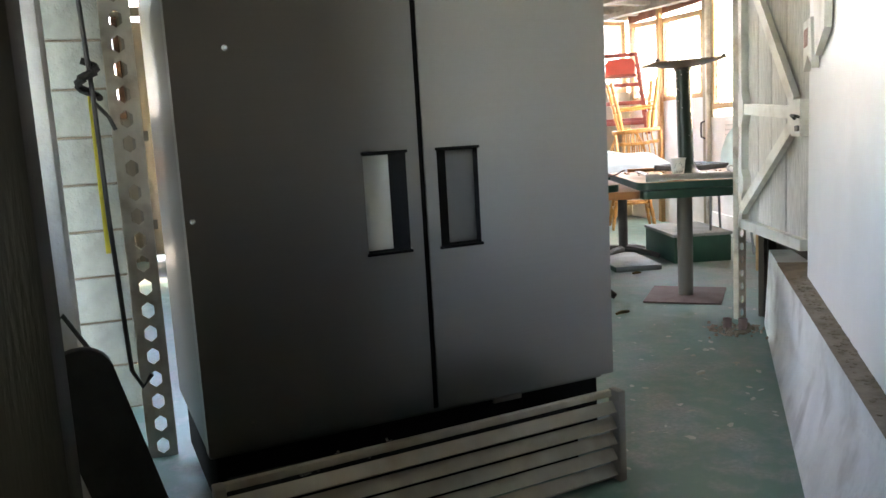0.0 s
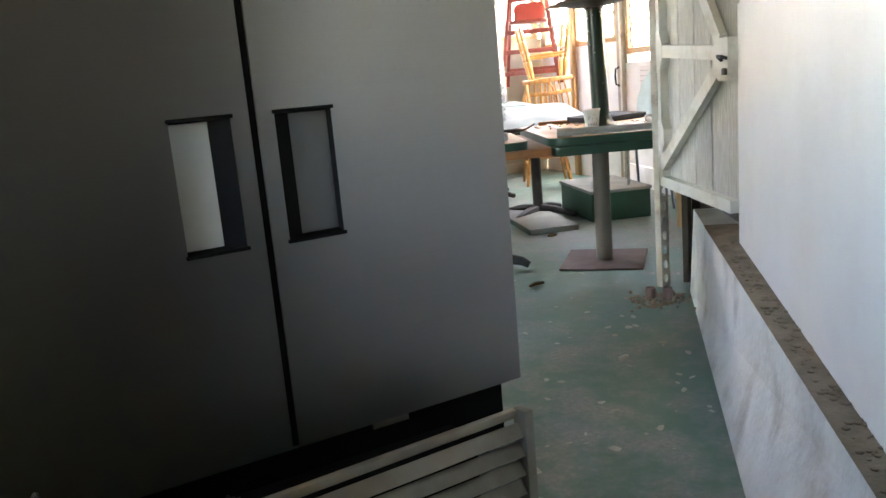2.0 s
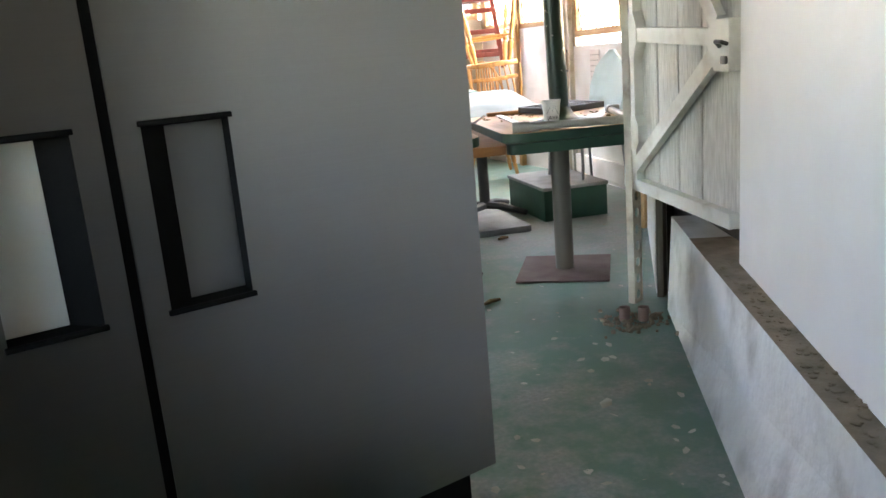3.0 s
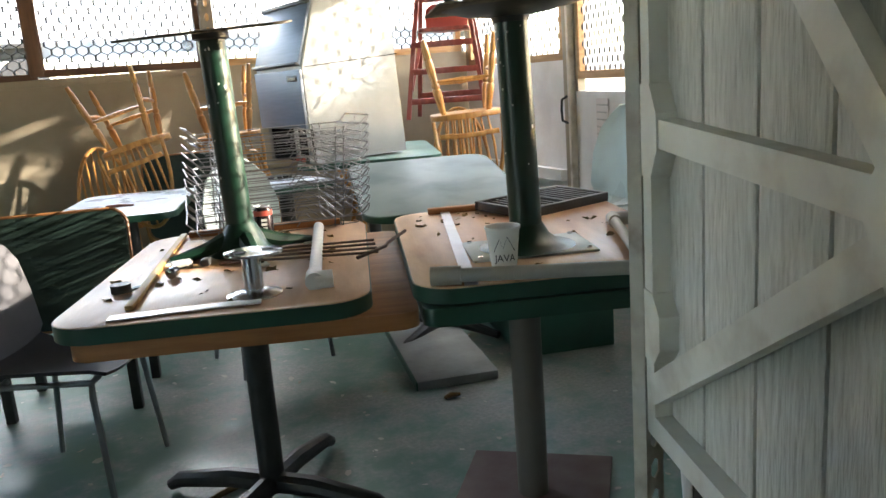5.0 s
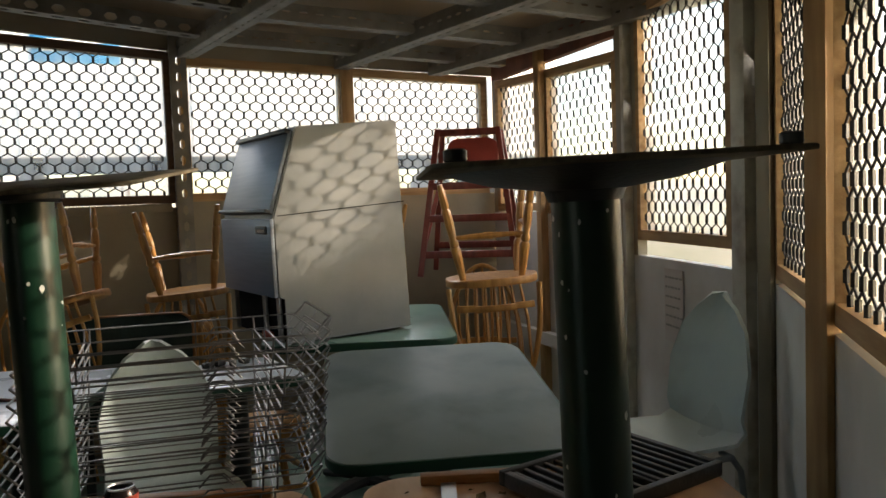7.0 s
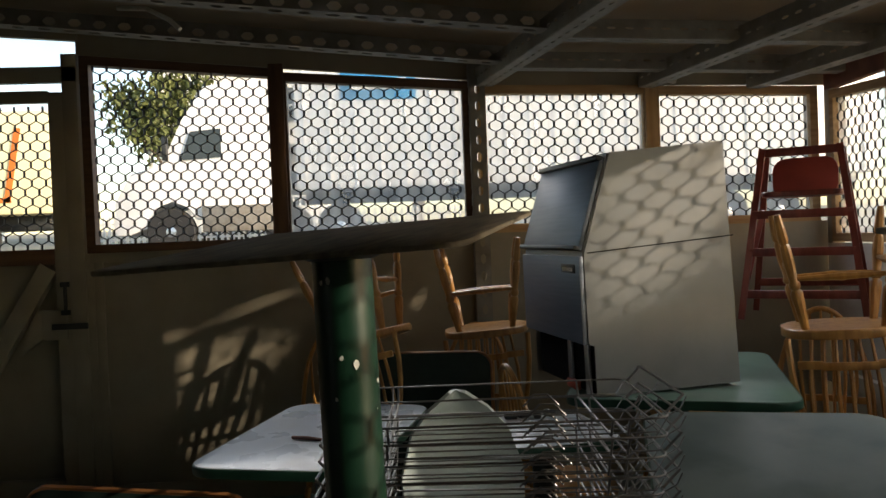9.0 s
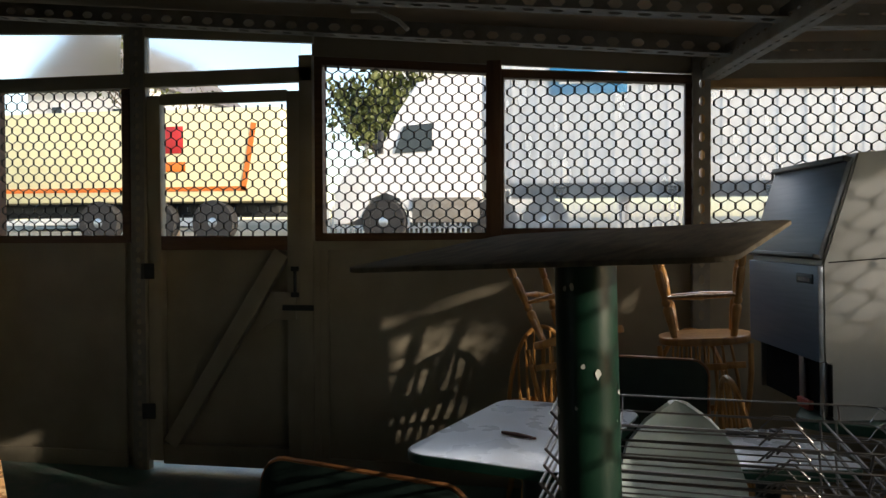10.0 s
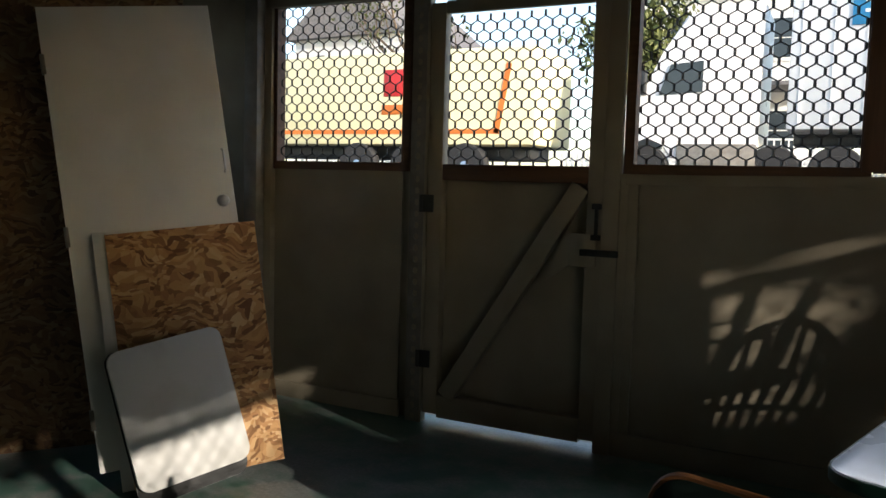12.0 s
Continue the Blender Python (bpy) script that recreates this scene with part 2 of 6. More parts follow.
def slab(bm, pts, z0, z1, bev=0.0, m=None):
    """A flat piece of any outline between two heights."""
    m = m or Matrix()
    lo = [bm.verts.new(m @ Vector((x, y, z0))) for x, y in pts]
    hi = [bm.verts.new(m @ Vector((x, y, z1))) for x, y in pts]
    k = len(pts)
    f = [bm.faces.new(lo[::-1]), bm.faces.new(hi)]
    side = [bm.faces.new((lo[i], lo[(i + 1) % k], hi[(i + 1) % k], hi[i])) for i in range(k)]
    if bev:
        es = list({e for face in f for e in face.edges})
        bmesh.ops.bevel(bm, geom=es, offset=bev, segments=2, profile=0.5, affect="EDGES", clamp_overlap=True)
    return bm


def part(name, bm, material, parent=None, label="", smooth=True):
    bmesh.ops.recalc_face_normals(bm, faces=bm.faces)
    me = bpy.data.meshes.new(name)
    bm.to_mesh(me)
    bm.free()
    me.materials.append(material)
    if smooth:
        for p in me.polygons:
            p.use_smooth = True
        me.set_sharp_from_angle(angle=radians(35))
    ob = new(name, me)
    if parent is not None:
        ob.parent = parent
    if label:
        ob["label"] = label
    return ob


def again(name, source, parent, m, label=""):
    """A further piece on the same mesh."""
    ob = new(name, source.data)
    ob.parent = parent
    ob.matrix_local = m
    if label:
        ob["label"] = label
    return ob


def thing(name, label, category, m=None, group="", kind=""):
    ob = new(name)
    ob.empty_display_size = 0.1
    if m is not None:
        ob.matrix_world = m
    return tagged(ob, label, category, group, kind)


def setting(name, bm, material, label, category, smooth=False):
    ob = part(name, bm, material, None, smooth=smooth)
    return tagged(ob, label, category, "", "structure")


def BM():
    return bmesh.new()


def wall_run(bm, a, b, z0, z1, thick, side=1):
    """A wall between two plan points; its face is the line a-b, its body lies to one side."""
    a, b = Vector((*a, 0)), Vector((*b, 0))
    d = (b - a).normalized()
    n = Vector((-d.y, d.x, 0)) * thick * side
    pts = [a, b, b + n, a + n]
    slab(bm, [(p.x, p.y) for p in pts], z0, z1)
    return bm


def plan_frame(a, b, z=0.0):
    """A pose at plan point a whose x runs towards b, z up."""
    return pose(a[0], a[1], z, 0, 0, math.degrees(math.atan2(b[1] - a[1], b[0] - a[0])))

# ---- the large structure ----
NORTH = 8.64          # inner face of the window wall
NE = (5.13, 8.64)
EB = (5.03, 6.98)     # end of the first east window
EC = (4.67, 5.65)     # bend of the east wall
POST = (2.90, 3.56)   # slotted gate post
LEDGE_DIR = Vector((0.563, 0.826, 0)).normalized()
LEDGE_A = (POST[0] - 6.2 * LEDGE_DIR.x, POST[1] - 6.2 * LEDGE_DIR.y)

bm = BM()
slab(bm, [(-6, -6), (7, -6), (7, 8.78), (-6, 8.78)], -0.12, 0.0)
floor = setting("floor", bm, M_FLOOR, "worn green painted concrete floor with dust and chips", "floor")

bm = BM()
# one sheet: level round the building, rising as a bank to the street
ys = [(-400, -0.065), (8.785, -0.065), (9.6, -0.06), (13.5, 1.1), (15.5, 1.22), (26.0, 1.24), (30, 1.5), (60, 2.6), (600, 3.0)]
xs = [-400, -6.005, 7.005, 400]
rows = [[bm.verts.new((x, y, z)) for x in xs] for y, z in ys]
for j, (a, b) in enumerate(zip(rows, rows[1:])):
    for i in range(3):
        if not (j == 0 and i == 1):
            bm.faces.new((a[i], a[i + 1], b[i + 1], b[i]))
M_GROUND = surface("pale_dirt_and_dry_grass", (0.3, 0.27, 0.2), (0.22, 0.21, 0.14), rough=0.95, scale=0.6, bump=0.5)
ground = setting("ground", bm, M_GROUND, "pale dusty ground with dry grass", "ground")


def hex_screen(name, parent, w, h, m, top_l=None, top_r=None, cw=0.079, rh=0.053):
    """Black expanded-wire screen with flattened hexagon cells: short thick upright twists joined by thin slanting wires."""
    verts, faces = [], []

    def bar(x0, z0, x1, z1, r):
        dx, dz = x1 - x0, z1 - z0
        l = math.hypot(dx, dz)
        nx, nz = -dz / l * r, dx / l * r
        i = len(verts)
        for x, z in ((x0, z0), (x1, z1)):
            verts.extend(((x + nx, 0, z + nz), (x, r, z), (x - nx, 0, z - nz), (x, -r, z)))
        for j in range(4):
            k = (j + 1) % 4
            faces.append((i + j, i + k, i + 4 + k, i + 4 + j))

    tl, tr = top_l or h, top_r or h
    rows = int(max(tl, tr) / rh) + 1
    cols = int(w / cw) + 2
    b = 0.0155
    for r in range(rows):
        z = r * rh + 0.01
        off = cw / 2 if r % 2 else 0.0
        for c in range(cols):
            x = c * cw + off - cw * 0.25
            top = tl + (tr - tl) * min(1, max(0, x / w))
            if z > top or x > w or x < 0:
                continue
            bar(x, z - b, x, z + b, 0.0072)
            for s in (-1, 1):
                x1, z1 = x + s * cw / 2, z + rh - b
                if 0 <= x1 <= w and z1 < top:
                    bar(x, z + b, x1, z1, 0.0036)
    me = bpy.data.meshes.new(name)
    me.from_pydata(verts, [], faces)
    me.materials.append(M_BLACKWIRE)
    ob = new(name, me)
    ob.parent = parent
    ob.matrix_local = m
    return ob


def perforated(bm, length, height, thick, m, pitch=0.1, hw=0.062, hh=0.03):
    """A steel strip along x with a row of lengthened hexagon holes, z up, in the plane y = 0."""
    k = max(1, int(length / pitch))
    p = length / k
    front, back = [], []
    for y, store in ((0.0, front), (thick, back)):
        for i in range(k):
            x0, x1, xc = i * p, (i + 1) * p, (i + 0.5) * p
            o = [(x0, 0), (xc, 0), (x1, 0), (x1, height), (xc, height), (x0, height)]
            c = height / 2
            hx = [(xc - hw / 2, c), (xc - hw / 4, c - hh / 2), (xc + hw / 4, c - hh / 2), (xc + hw / 2, c), (xc + hw / 4, c + hh / 2), (xc - hw / 4, c + hh / 2)]
            ov = [bm.verts.new(m @ Vector((a, y, b))) for a, b in o]
            hv = [bm.verts.new(m @ Vector((a, y, b))) for a, b in hx]
            store.append(hv)
            quads = [(ov[0], ov[1], hv[1]), (ov[0], hv[1], hv[0]), (ov[1], hv[2], hv[1]), (ov[1], ov[2], hv[2]), (ov[2], hv[3], hv[2]), (ov[2], ov[3], hv[3]),
                     (ov[3], hv[4], hv[3]), (ov[3], ov[4], hv[4]), (ov[4], hv[5], hv[4]), (ov[4], ov[5], hv[5]), (ov[5], hv[0], hv[5]), (ov[5], ov[0], hv[0])]
            for q in quads:
                bm.faces.new(q)
    for a, b in zip(front, back):
        for j in range(6):
            bm.faces.new((a[j], a[(j + 1) % 6], b[(j + 1) % 6], b[j]))
    for z in (0, height):
        v = [bm.verts.new(m @ Vector(q)) for q in ((0, 0, z), (length, 0, z), (length, thick, z), (0, thick, z))]
        bm.faces.new(v)
    return bm


def slotted_angle(name, a, b, label, leg=0.07, roll=0.0, material=None, hole=(0.062, 0.03), pitch=0.1, legs=2, group=""):
    """A slotted steel angle from a to b: two perforated legs."""
    a, b = Vector(a), Vector(b)
    d = (b - a)
    x = d.normalized()
    up = Vector((0, 0, 1)) if abs(x.z) < 0.9 else Vector((0, 1, 0))
    y = up.cross(x).normalized()
    z = x.cross(y)
    m = Matrix.Translation(a) @ Matrix((x, y, z)).transposed().to_4x4() @ pose(0, 0, 0, roll)
    bm = BM()
    perforated(bm, d.length, leg, 0.004, Matrix(), pitch, *hole)
    if legs == 2:
        perforated(bm, d.length, leg, 0.004, pose(0, 0.004, 0, -90), pitch, *hole)
    ob = part(name, bm, material or M_GREYSTEEL, None, smooth=False)
    ob.matrix_world = m
    return tagged(ob, label, "steel beam", group, "structure")


def on(a, b, s):
    """The plan point s metres from a towards b."""
    l = math.hypot(b[0] - a[0], b[1] - a[1])
    return (a[0] + (b[0] - a[0]) * s / l, a[1] + (b[1] - a[1]) * s / l)


# window wall: boarding below, posts, frames with wire screens above
def film_material():
    """Weathered clear sheeting: lets most light straight through and scatters the rest."""
    m = bpy.data.materials.new("weathered_plastic_sheeting")
    m.use_nodes = True
    nt = m.node_tree
    nt.nodes.remove(nt.nodes["Principled BSDF"])
    clear, milky, mix = (nt.nodes.new("ShaderNode" + k) for k in ("BsdfTransparent", "BsdfTranslucent", "MixShader"))
    milky.inputs[0].default_value = (0.9, 0.9, 0.88, 1)
    clear.inputs[0].default_value = (0.93, 0.94, 0.94, 1)
    tc, mp, n = (nt.nodes.new("ShaderNode" + k) for k in ("TexCoord", "Mapping", "TexNoise"))
    mp.inputs["Scale"].default_value = (2.5, 1, 0.8)
    n.inputs["Scale"].default_value, n.inputs["Detail"].default_value = 2.2, 7.0
    nt.links.new(tc.outputs["Object"], mp.inputs[0])
    nt.links.new(mp.outputs[0], n.inputs["Vector"])
    r = ramp(nt, [(0.35, (0.2, 0.2, 0.2)), (0.7, (0.5, 0.5, 0.5))])
    nt.links.new(n.outputs[0], r.inputs[0])
    nt.links.new(r.outputs[0], mix.inputs[0])
    nt.links.new(clear.outputs[0], mix.inputs[1])
    nt.links.new(milky.outputs[0], mix.inputs[2])
    nt.links.new(mix.outputs[0], nt.nodes["Material Output"].inputs[0])
    return m


M_SHEETING = film_material()


def framed_window(name, a, b, z0, z1l, z1r, label, frame_w=0.05, depth=0.07, material=None, sheeting=True):
    """A wire-screened opening between plan points, with a wooden frame whose head may slope."""
    m = plan_frame(a, b, 0)
    w = math.hypot(b[0] - a[0], b[1] - a[1])
    win = thing(name, label, "window", m, kind="structure")
    material = material or M_TRIM
    f = frame_w
    bm = BM()
    slab(bm, [(-f, z0 - f), (w + f, z0 - f), (w + f, z0), (-f, z0)], -0.012, depth, m=pose(0, 0, 0, 90) @ pose(0, 0, -depth + 0.0, 0))
    part("sill", bm, material, win)
    bm = BM()
    slab(bm, [(-f, z1l), (w + f, z1r), (w + f, z1r + f), (-f, z1l + f)], -0.012, depth, m=pose(0, 0, 0, 90) @ pose(0, 0, -depth + 0.0, 0))
    part("head", bm, material, win)
    for x0, top in ((-f, z1l), (w, z1r)):
        bm = BM()
        slab(bm, [(x0, z0), (x0 + f, z0), (x0 + f, top), (x0, top)], -0.01, depth, m=pose(0, 0, 0, 90) @ pose(0, 0, -depth + 0.0, 0))
        part("stile", bm, material, win)
    hex_screen("wire_screen", win, w, z1r - z0, pose(0, 0.02, z0), z1l - z0, z1r - z0)
    if sheeting:
        bm = BM()
        bm.faces.new([bm.verts.new((x, 0.034, z)) for x, z in ((0.001, z0 + 0.001), (w - 0.001, z0 + 0.001), (w - 0.001, z1r - 0.001), (0.001, z1l - 0.001))])
        part("sheeting", bm, M_SHEETING, win, "hazy plastic sheeting behind the wire", smooth=False)
    return win


WINDOWS = [("window_1", -1.53, -0.62, 1.51, 2.47, 2.46), ("window_2", 0.735, 1.75, 1.52, 2.56, 2.46), ("window_3", 1.855, 2.89, 1.545, 2.44, 2.36),
           ("window_4", 3.03, 3.99, 1.55, 2.335, 2.31), ("window_5", 4.09, 5.04, 1.55, 2.305, 2.28)]
for nm, x0, x1, z0, zl, zr in WINDOWS:
    framed_window(nm, (x0, NORTH), (x1, NORTH), z0, zl, zr, "wire-screened opening in a wooden frame, looking on the street", sheeting=nm in ("window_3", "window_4", "window_5"),
                  material=M_TRIMDARK if nm in ("window_1", "window_2", "window_3") else M_TRIM)

bm = BM()
for x0, x1, z1 in ((-3.06, -1.6, 3.2), (-1.6, -0.62, 1.46), (0.68, 2.96, 1.47), (2.96, 5.25, 1.5)):
    slab(bm, [(x0, NORTH + 0.02), (x1, NORTH + 0.02), (x1, NORTH + 0.06), (x0, NORTH + 0.06)], 0.0, z1)
wall_n = setting("wall_north", bm, M_WALL, "cream painted board wall below the screened windows", "wall")
bm = BM()
for x0, x1, zl, zr in ((0.66, 2.96, 2.62, 2.42), (2.96, 5.25, 2.39, 2.34)):
    v = slab(bm, [(x0, zl), (x1, zr), (x1, 3.0), (x0, 3.0)], NORTH + 0.03, NORTH + 0.06, m=pose(0, 0, 0, 90) @ Matrix.Diagonal((1, 1, -1, 1)))
header_n = setting("wall_north_header", bm, M_WALL, "painted board above the windows", "wall")


def batten(name, a, b, w, d, mat, label, cat="trim"):
    a, b = Vector(a), Vector(b)
    ax = (b - a).normalized()
    y = Vector((0, 1, 0)) if abs(ax.y) < 0.9 else Vector((1, 0, 0))
    z = ax.cross(y).normalized()
    y = z.cross(ax)
    bm = BM()
    box(bm, (0, 0, 0), ((b - a).length, d, w), 0.003)
    ob = part(name, bm, mat)
    ob.matrix_world = Matrix.Translation((a + b) / 2) @ Matrix((ax, y, z)).transposed().to_4x4()
    return tagged(ob, label, cat, "", "structure")


for x in (0.635, 1.80, 4.04, -1.60):
    batten("trim_post", (x, NORTH + 0.0, 0.0 if x < 1 else 1.5), (x, NORTH + 0.0, 2.66 - 0.07 * max(0, x)), 0.085, 0.05, M_WALL if x < 1 else M_TRIMDARK if x < 2 else M_TRIM, "painted upright between the panels")
slotted_angle("post_north", (2.925, NORTH - 0.06, 0), (2.925, NORTH - 0.06, 2.5), "slotted steel angle post in the window wall", leg=0.09)
slotted_angle("post_door", (-0.54, NORTH - 0.03, 0), (-0.54, NORTH - 0.03, 2.9), "slotted steel angle post beside the door", leg=0.09, pitch=0.065, hole=(0.04, 0.03))
batten("post_door_jamb", (-0.47, NORTH, 0), (-0.47, NORTH, 2.9), 0.07, 0.06, M_WALL, "painted door post")
batten("post_door_fill", (-0.565, NORTH + 0.045, 0), (-0.565, NORTH + 0.045, 2.9), 0.12, 0.02, M_WALL, "painted strip behind the door post")
batten("transom", (-1.6, NORTH, 2.5), (0.68, NORTH, 2.5), 0.09, 0.05, M_WALL, "painted transom rail")
batten("post_nw", (-1.66, NORTH - 0.05, 0), (-1.66, NORTH - 0.05, 2.95), 0.1, 0.1, M_GREYSTEEL, "dark painted corner post")

# east wall in three runs
bm = BM()
wall_run(bm, NE, EB, 0, 1.36, 0.05, 1)
wall_run(bm, EB, EC, 0, 1.14, 0.05, 1)
wall_run(bm, EC, on(EC, POST, 2.5), 0, 1.12, 0.05, 1)
wall_e = setting("wall_east", bm, M_WHITE, "white painted board wall below the side windows", "wall")
for a, b, z0 in ((NE, EB, 2.3), (EB, EC, 2.42), (EC, POST, 2.3)):
    setting("wall_east_header", wall_run(BM(), a, b, z0, 2.95, 0.05, 1), M_RUST, "red-brown fascia above the side windows", "wall")
for a, b, s0, s1, z0, z1 in ((EB, EC, 0.0, 0.16, 1.14, 2.42), (EB, EC, 1.09, 1.378, 1.14, 2.42), (EC, POST, 0.0, 0.08, 1.12, 2.3), (EC, POST, 1.79, 2.5, 1.12, 2.3),
                             (NE, EB, 1.58, 1.663, 1.36, 2.3), (NE, EB, 0.0, 0.06, 1.36, 2.3)):
    setting("wall_east_pier", wall_run(BM(), on(a, b, s0), on(a, b, s1), z0, z1, 0.05, 1), M_WALL, "cream painted pier between the side windows", "wall")


framed_window("window_6", on(NE, EB, 0.1), on(NE, EB, 0.72), 1.42, 2.24, 2.2, "wire-screened side opening in raw pine")
framed_window("window_7", on(NE, EB, 0.82), on(NE, EB, 1.55), 1.40, 2.2, 2.17, "wire-screened side opening in raw pine")
framed_window("window_8", on(EB, EC, 0.2), on(EB, EC, 1.05), 1.27, 2.34, 2.34, "wire-screened opening in the side door")
framed_window("window_9", on(EC, POST, 0.12), on(EC, POST, 1.05), 1.19, 2.2, 2.2, "wire-screened side opening in raw pine")
framed_window("window_10", on(EC, POST, 1.13), on(EC, POST, 1.75), 1.19, 2.2, 2.2, "wire-screened side opening in raw pine")

# ceiling: two sheets meeting over the cross beam
bm = BM()
for x0, x1 in ((-6.0, 3.0), (3.0, 5.4)):
    q = [(x0, 2.52 + (0.1 * (3 - x0) if x0 < 3 else 0)), (x1, 2.52 + (0.0 if x1 <= 3 else -0.03 * (x1 - 3)))]
    vs = [bm.verts.new((x, y, z + d)) for d in (0, 0.03) for x, z in q for y in (-6.0, 8.78)]
    for f in ((0, 1, 3, 2), (4, 5, 7, 6), (0, 1, 5, 4), (2, 3, 7, 6), (0, 2, 6, 4), (1, 3, 7, 5)):
        bm.faces.new([vs[i] for i in f])
ceiling = setting("ceiling", bm, M_CEIL, "stained plywood ceiling sheets", "ceiling")

# back and side walls that close the rooms
# unseen walls added; their dark colour dims what the refrigerator reflects
bm = BM()
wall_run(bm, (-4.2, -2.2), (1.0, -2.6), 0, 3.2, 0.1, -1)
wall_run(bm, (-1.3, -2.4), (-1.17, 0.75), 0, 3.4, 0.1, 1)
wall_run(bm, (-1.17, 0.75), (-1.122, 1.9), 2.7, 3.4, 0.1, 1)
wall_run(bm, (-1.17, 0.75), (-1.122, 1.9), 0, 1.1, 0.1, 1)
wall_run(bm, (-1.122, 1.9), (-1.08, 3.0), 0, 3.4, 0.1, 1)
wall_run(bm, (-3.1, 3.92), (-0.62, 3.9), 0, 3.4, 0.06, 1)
wall_s = setting("wall_south", bm, M_DARKWALL, "unseen board wall, dark to dim reflections", "wall")
bm = BM()
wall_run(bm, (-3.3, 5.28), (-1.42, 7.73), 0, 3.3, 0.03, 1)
# ordinary strand board; the 0.3 gain puts the corner's shade into its colour
wall_w = setting("wall_west", bm, osb_material("shaded_osb", 0.3), "strand board partition with its shade put into the colour", "wall")
# added boarding stops light behind the gate; the gap's shade is its colour
bm = BM()
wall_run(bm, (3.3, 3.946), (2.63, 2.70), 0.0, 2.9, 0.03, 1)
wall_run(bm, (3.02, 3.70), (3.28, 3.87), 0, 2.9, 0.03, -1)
wall_p = setting("wall_behind_gate", bm, M_DARKWALL, "boarding added behind the gate, dark in place of shade", "wall")
bm = BM()
wall_run(bm, (-3.0, 3.9), (-3.0, 7.2), 0, 3.2, 0.06, 1)
wall_run(bm, (-3.0, 7.2), (-3.0, 8.2), 0, 1.45, 0.06, 1)
wall_run(bm, (-3.0, 7.2), (-3.0, 8.2), 2.55, 3.2, 0.06, 1)
wall_run(bm, (-3.0, 8.2), (-3.0, 8.7), 0, 3.2, 0.06, 1)
wall_far_w = setting("wall_far_west", bm, M_WALL, "painted outer wall", "wall")

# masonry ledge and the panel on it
# the second length is unseen, added dark so the refrigerator mirrors less white
for k0, k1, name, mat, label in ((None, 0.9, "ledge", M_LEDGE, "low whitewashed masonry ledge with a dusty top"), (0.9, 3.2, "ledge_unseen", M_DARKWALL, "unseen ledge length, dark to dim reflections")):
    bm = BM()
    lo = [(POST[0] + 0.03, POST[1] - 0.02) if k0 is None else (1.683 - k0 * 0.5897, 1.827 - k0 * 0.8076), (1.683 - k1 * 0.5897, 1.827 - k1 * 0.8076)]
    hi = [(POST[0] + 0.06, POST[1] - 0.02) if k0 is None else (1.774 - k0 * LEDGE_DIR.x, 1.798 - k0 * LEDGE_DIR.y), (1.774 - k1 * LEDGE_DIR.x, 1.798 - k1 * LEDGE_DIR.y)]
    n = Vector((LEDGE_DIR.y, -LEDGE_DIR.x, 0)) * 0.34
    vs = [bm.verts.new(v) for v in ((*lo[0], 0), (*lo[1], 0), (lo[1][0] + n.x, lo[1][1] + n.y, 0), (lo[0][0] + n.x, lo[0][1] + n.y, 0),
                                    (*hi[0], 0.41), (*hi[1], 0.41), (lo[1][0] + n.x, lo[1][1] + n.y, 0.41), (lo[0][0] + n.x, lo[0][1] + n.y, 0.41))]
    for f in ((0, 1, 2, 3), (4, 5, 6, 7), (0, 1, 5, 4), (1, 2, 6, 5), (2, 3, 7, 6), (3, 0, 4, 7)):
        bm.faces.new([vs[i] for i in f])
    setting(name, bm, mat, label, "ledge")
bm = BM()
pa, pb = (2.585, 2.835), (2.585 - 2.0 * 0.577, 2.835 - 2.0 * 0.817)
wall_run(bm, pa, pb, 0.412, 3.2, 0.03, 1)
# unseen boards added past the panel, dark for the same reflection
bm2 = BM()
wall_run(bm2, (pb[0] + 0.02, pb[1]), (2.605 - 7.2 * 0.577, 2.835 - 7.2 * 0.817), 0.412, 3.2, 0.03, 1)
setting("wall_ledge_boards", bm2, M_DARKWALL, "unseen boards above the ledge, dark to dim reflections", "wall")
panel = setting("wall_ledge_panel", bm, M_PANEL, "smooth white panel standing on the ledge", "wall")
bm = BM()
perforated(bm, 3.0, 0.072, 0.004, pose(0, 0, 0, 0, -90), 0.075, 0.05, 0.035)
box(bm, (-0.002, 0.016, 1.5), (0.005, 0.032, 3.0))
ob = part("post_gate", bm, M_STEELWHITE, None, smooth=False)
ob.matrix_world = pose(2.88, 3.69, 0, 0, 0, 20) @ Matrix.Diagonal((-1, 1, 1, 1))
tagged(ob, "cream slotted steel gate post with scalloped holes", "steel post", "", "structure")
batten("jamb", (1.47, 3.66, 0), (1.47, 3.66, 3.0), 0.09, 0.09, M_STEELWHITE, "cream painted door jamb post with strike plates")

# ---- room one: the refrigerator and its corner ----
# black of the rubber, also put in as the shade of open bays
M_DARKGAP = surface("black_gasket_and_gap_shade", (0.008, 0.008, 0.008), rough=0.9, scale=10, bump=0, spec=0.1)
M_GRILLE = surface("dusty_cream_grille", (0.38, 0.35, 0.28), (0.28, 0.25, 0.19), rough=0.6, scale=6, dirt=(0.16, 0.13, 0.09), dirt_scale=7)
# one pocket plastic as shaded and lit copies, the light put into the colour
M_POCKETSHADED = surface("pocket_plastic_shaded", (0.17, 0.17, 0.165), rough=0.45, scale=4, bump=0.02)
M_POCKETLIT = surface("pocket_plastic_lit", (0.66, 0.66, 0.62), rough=0.4, scale=4, bump=0.02)
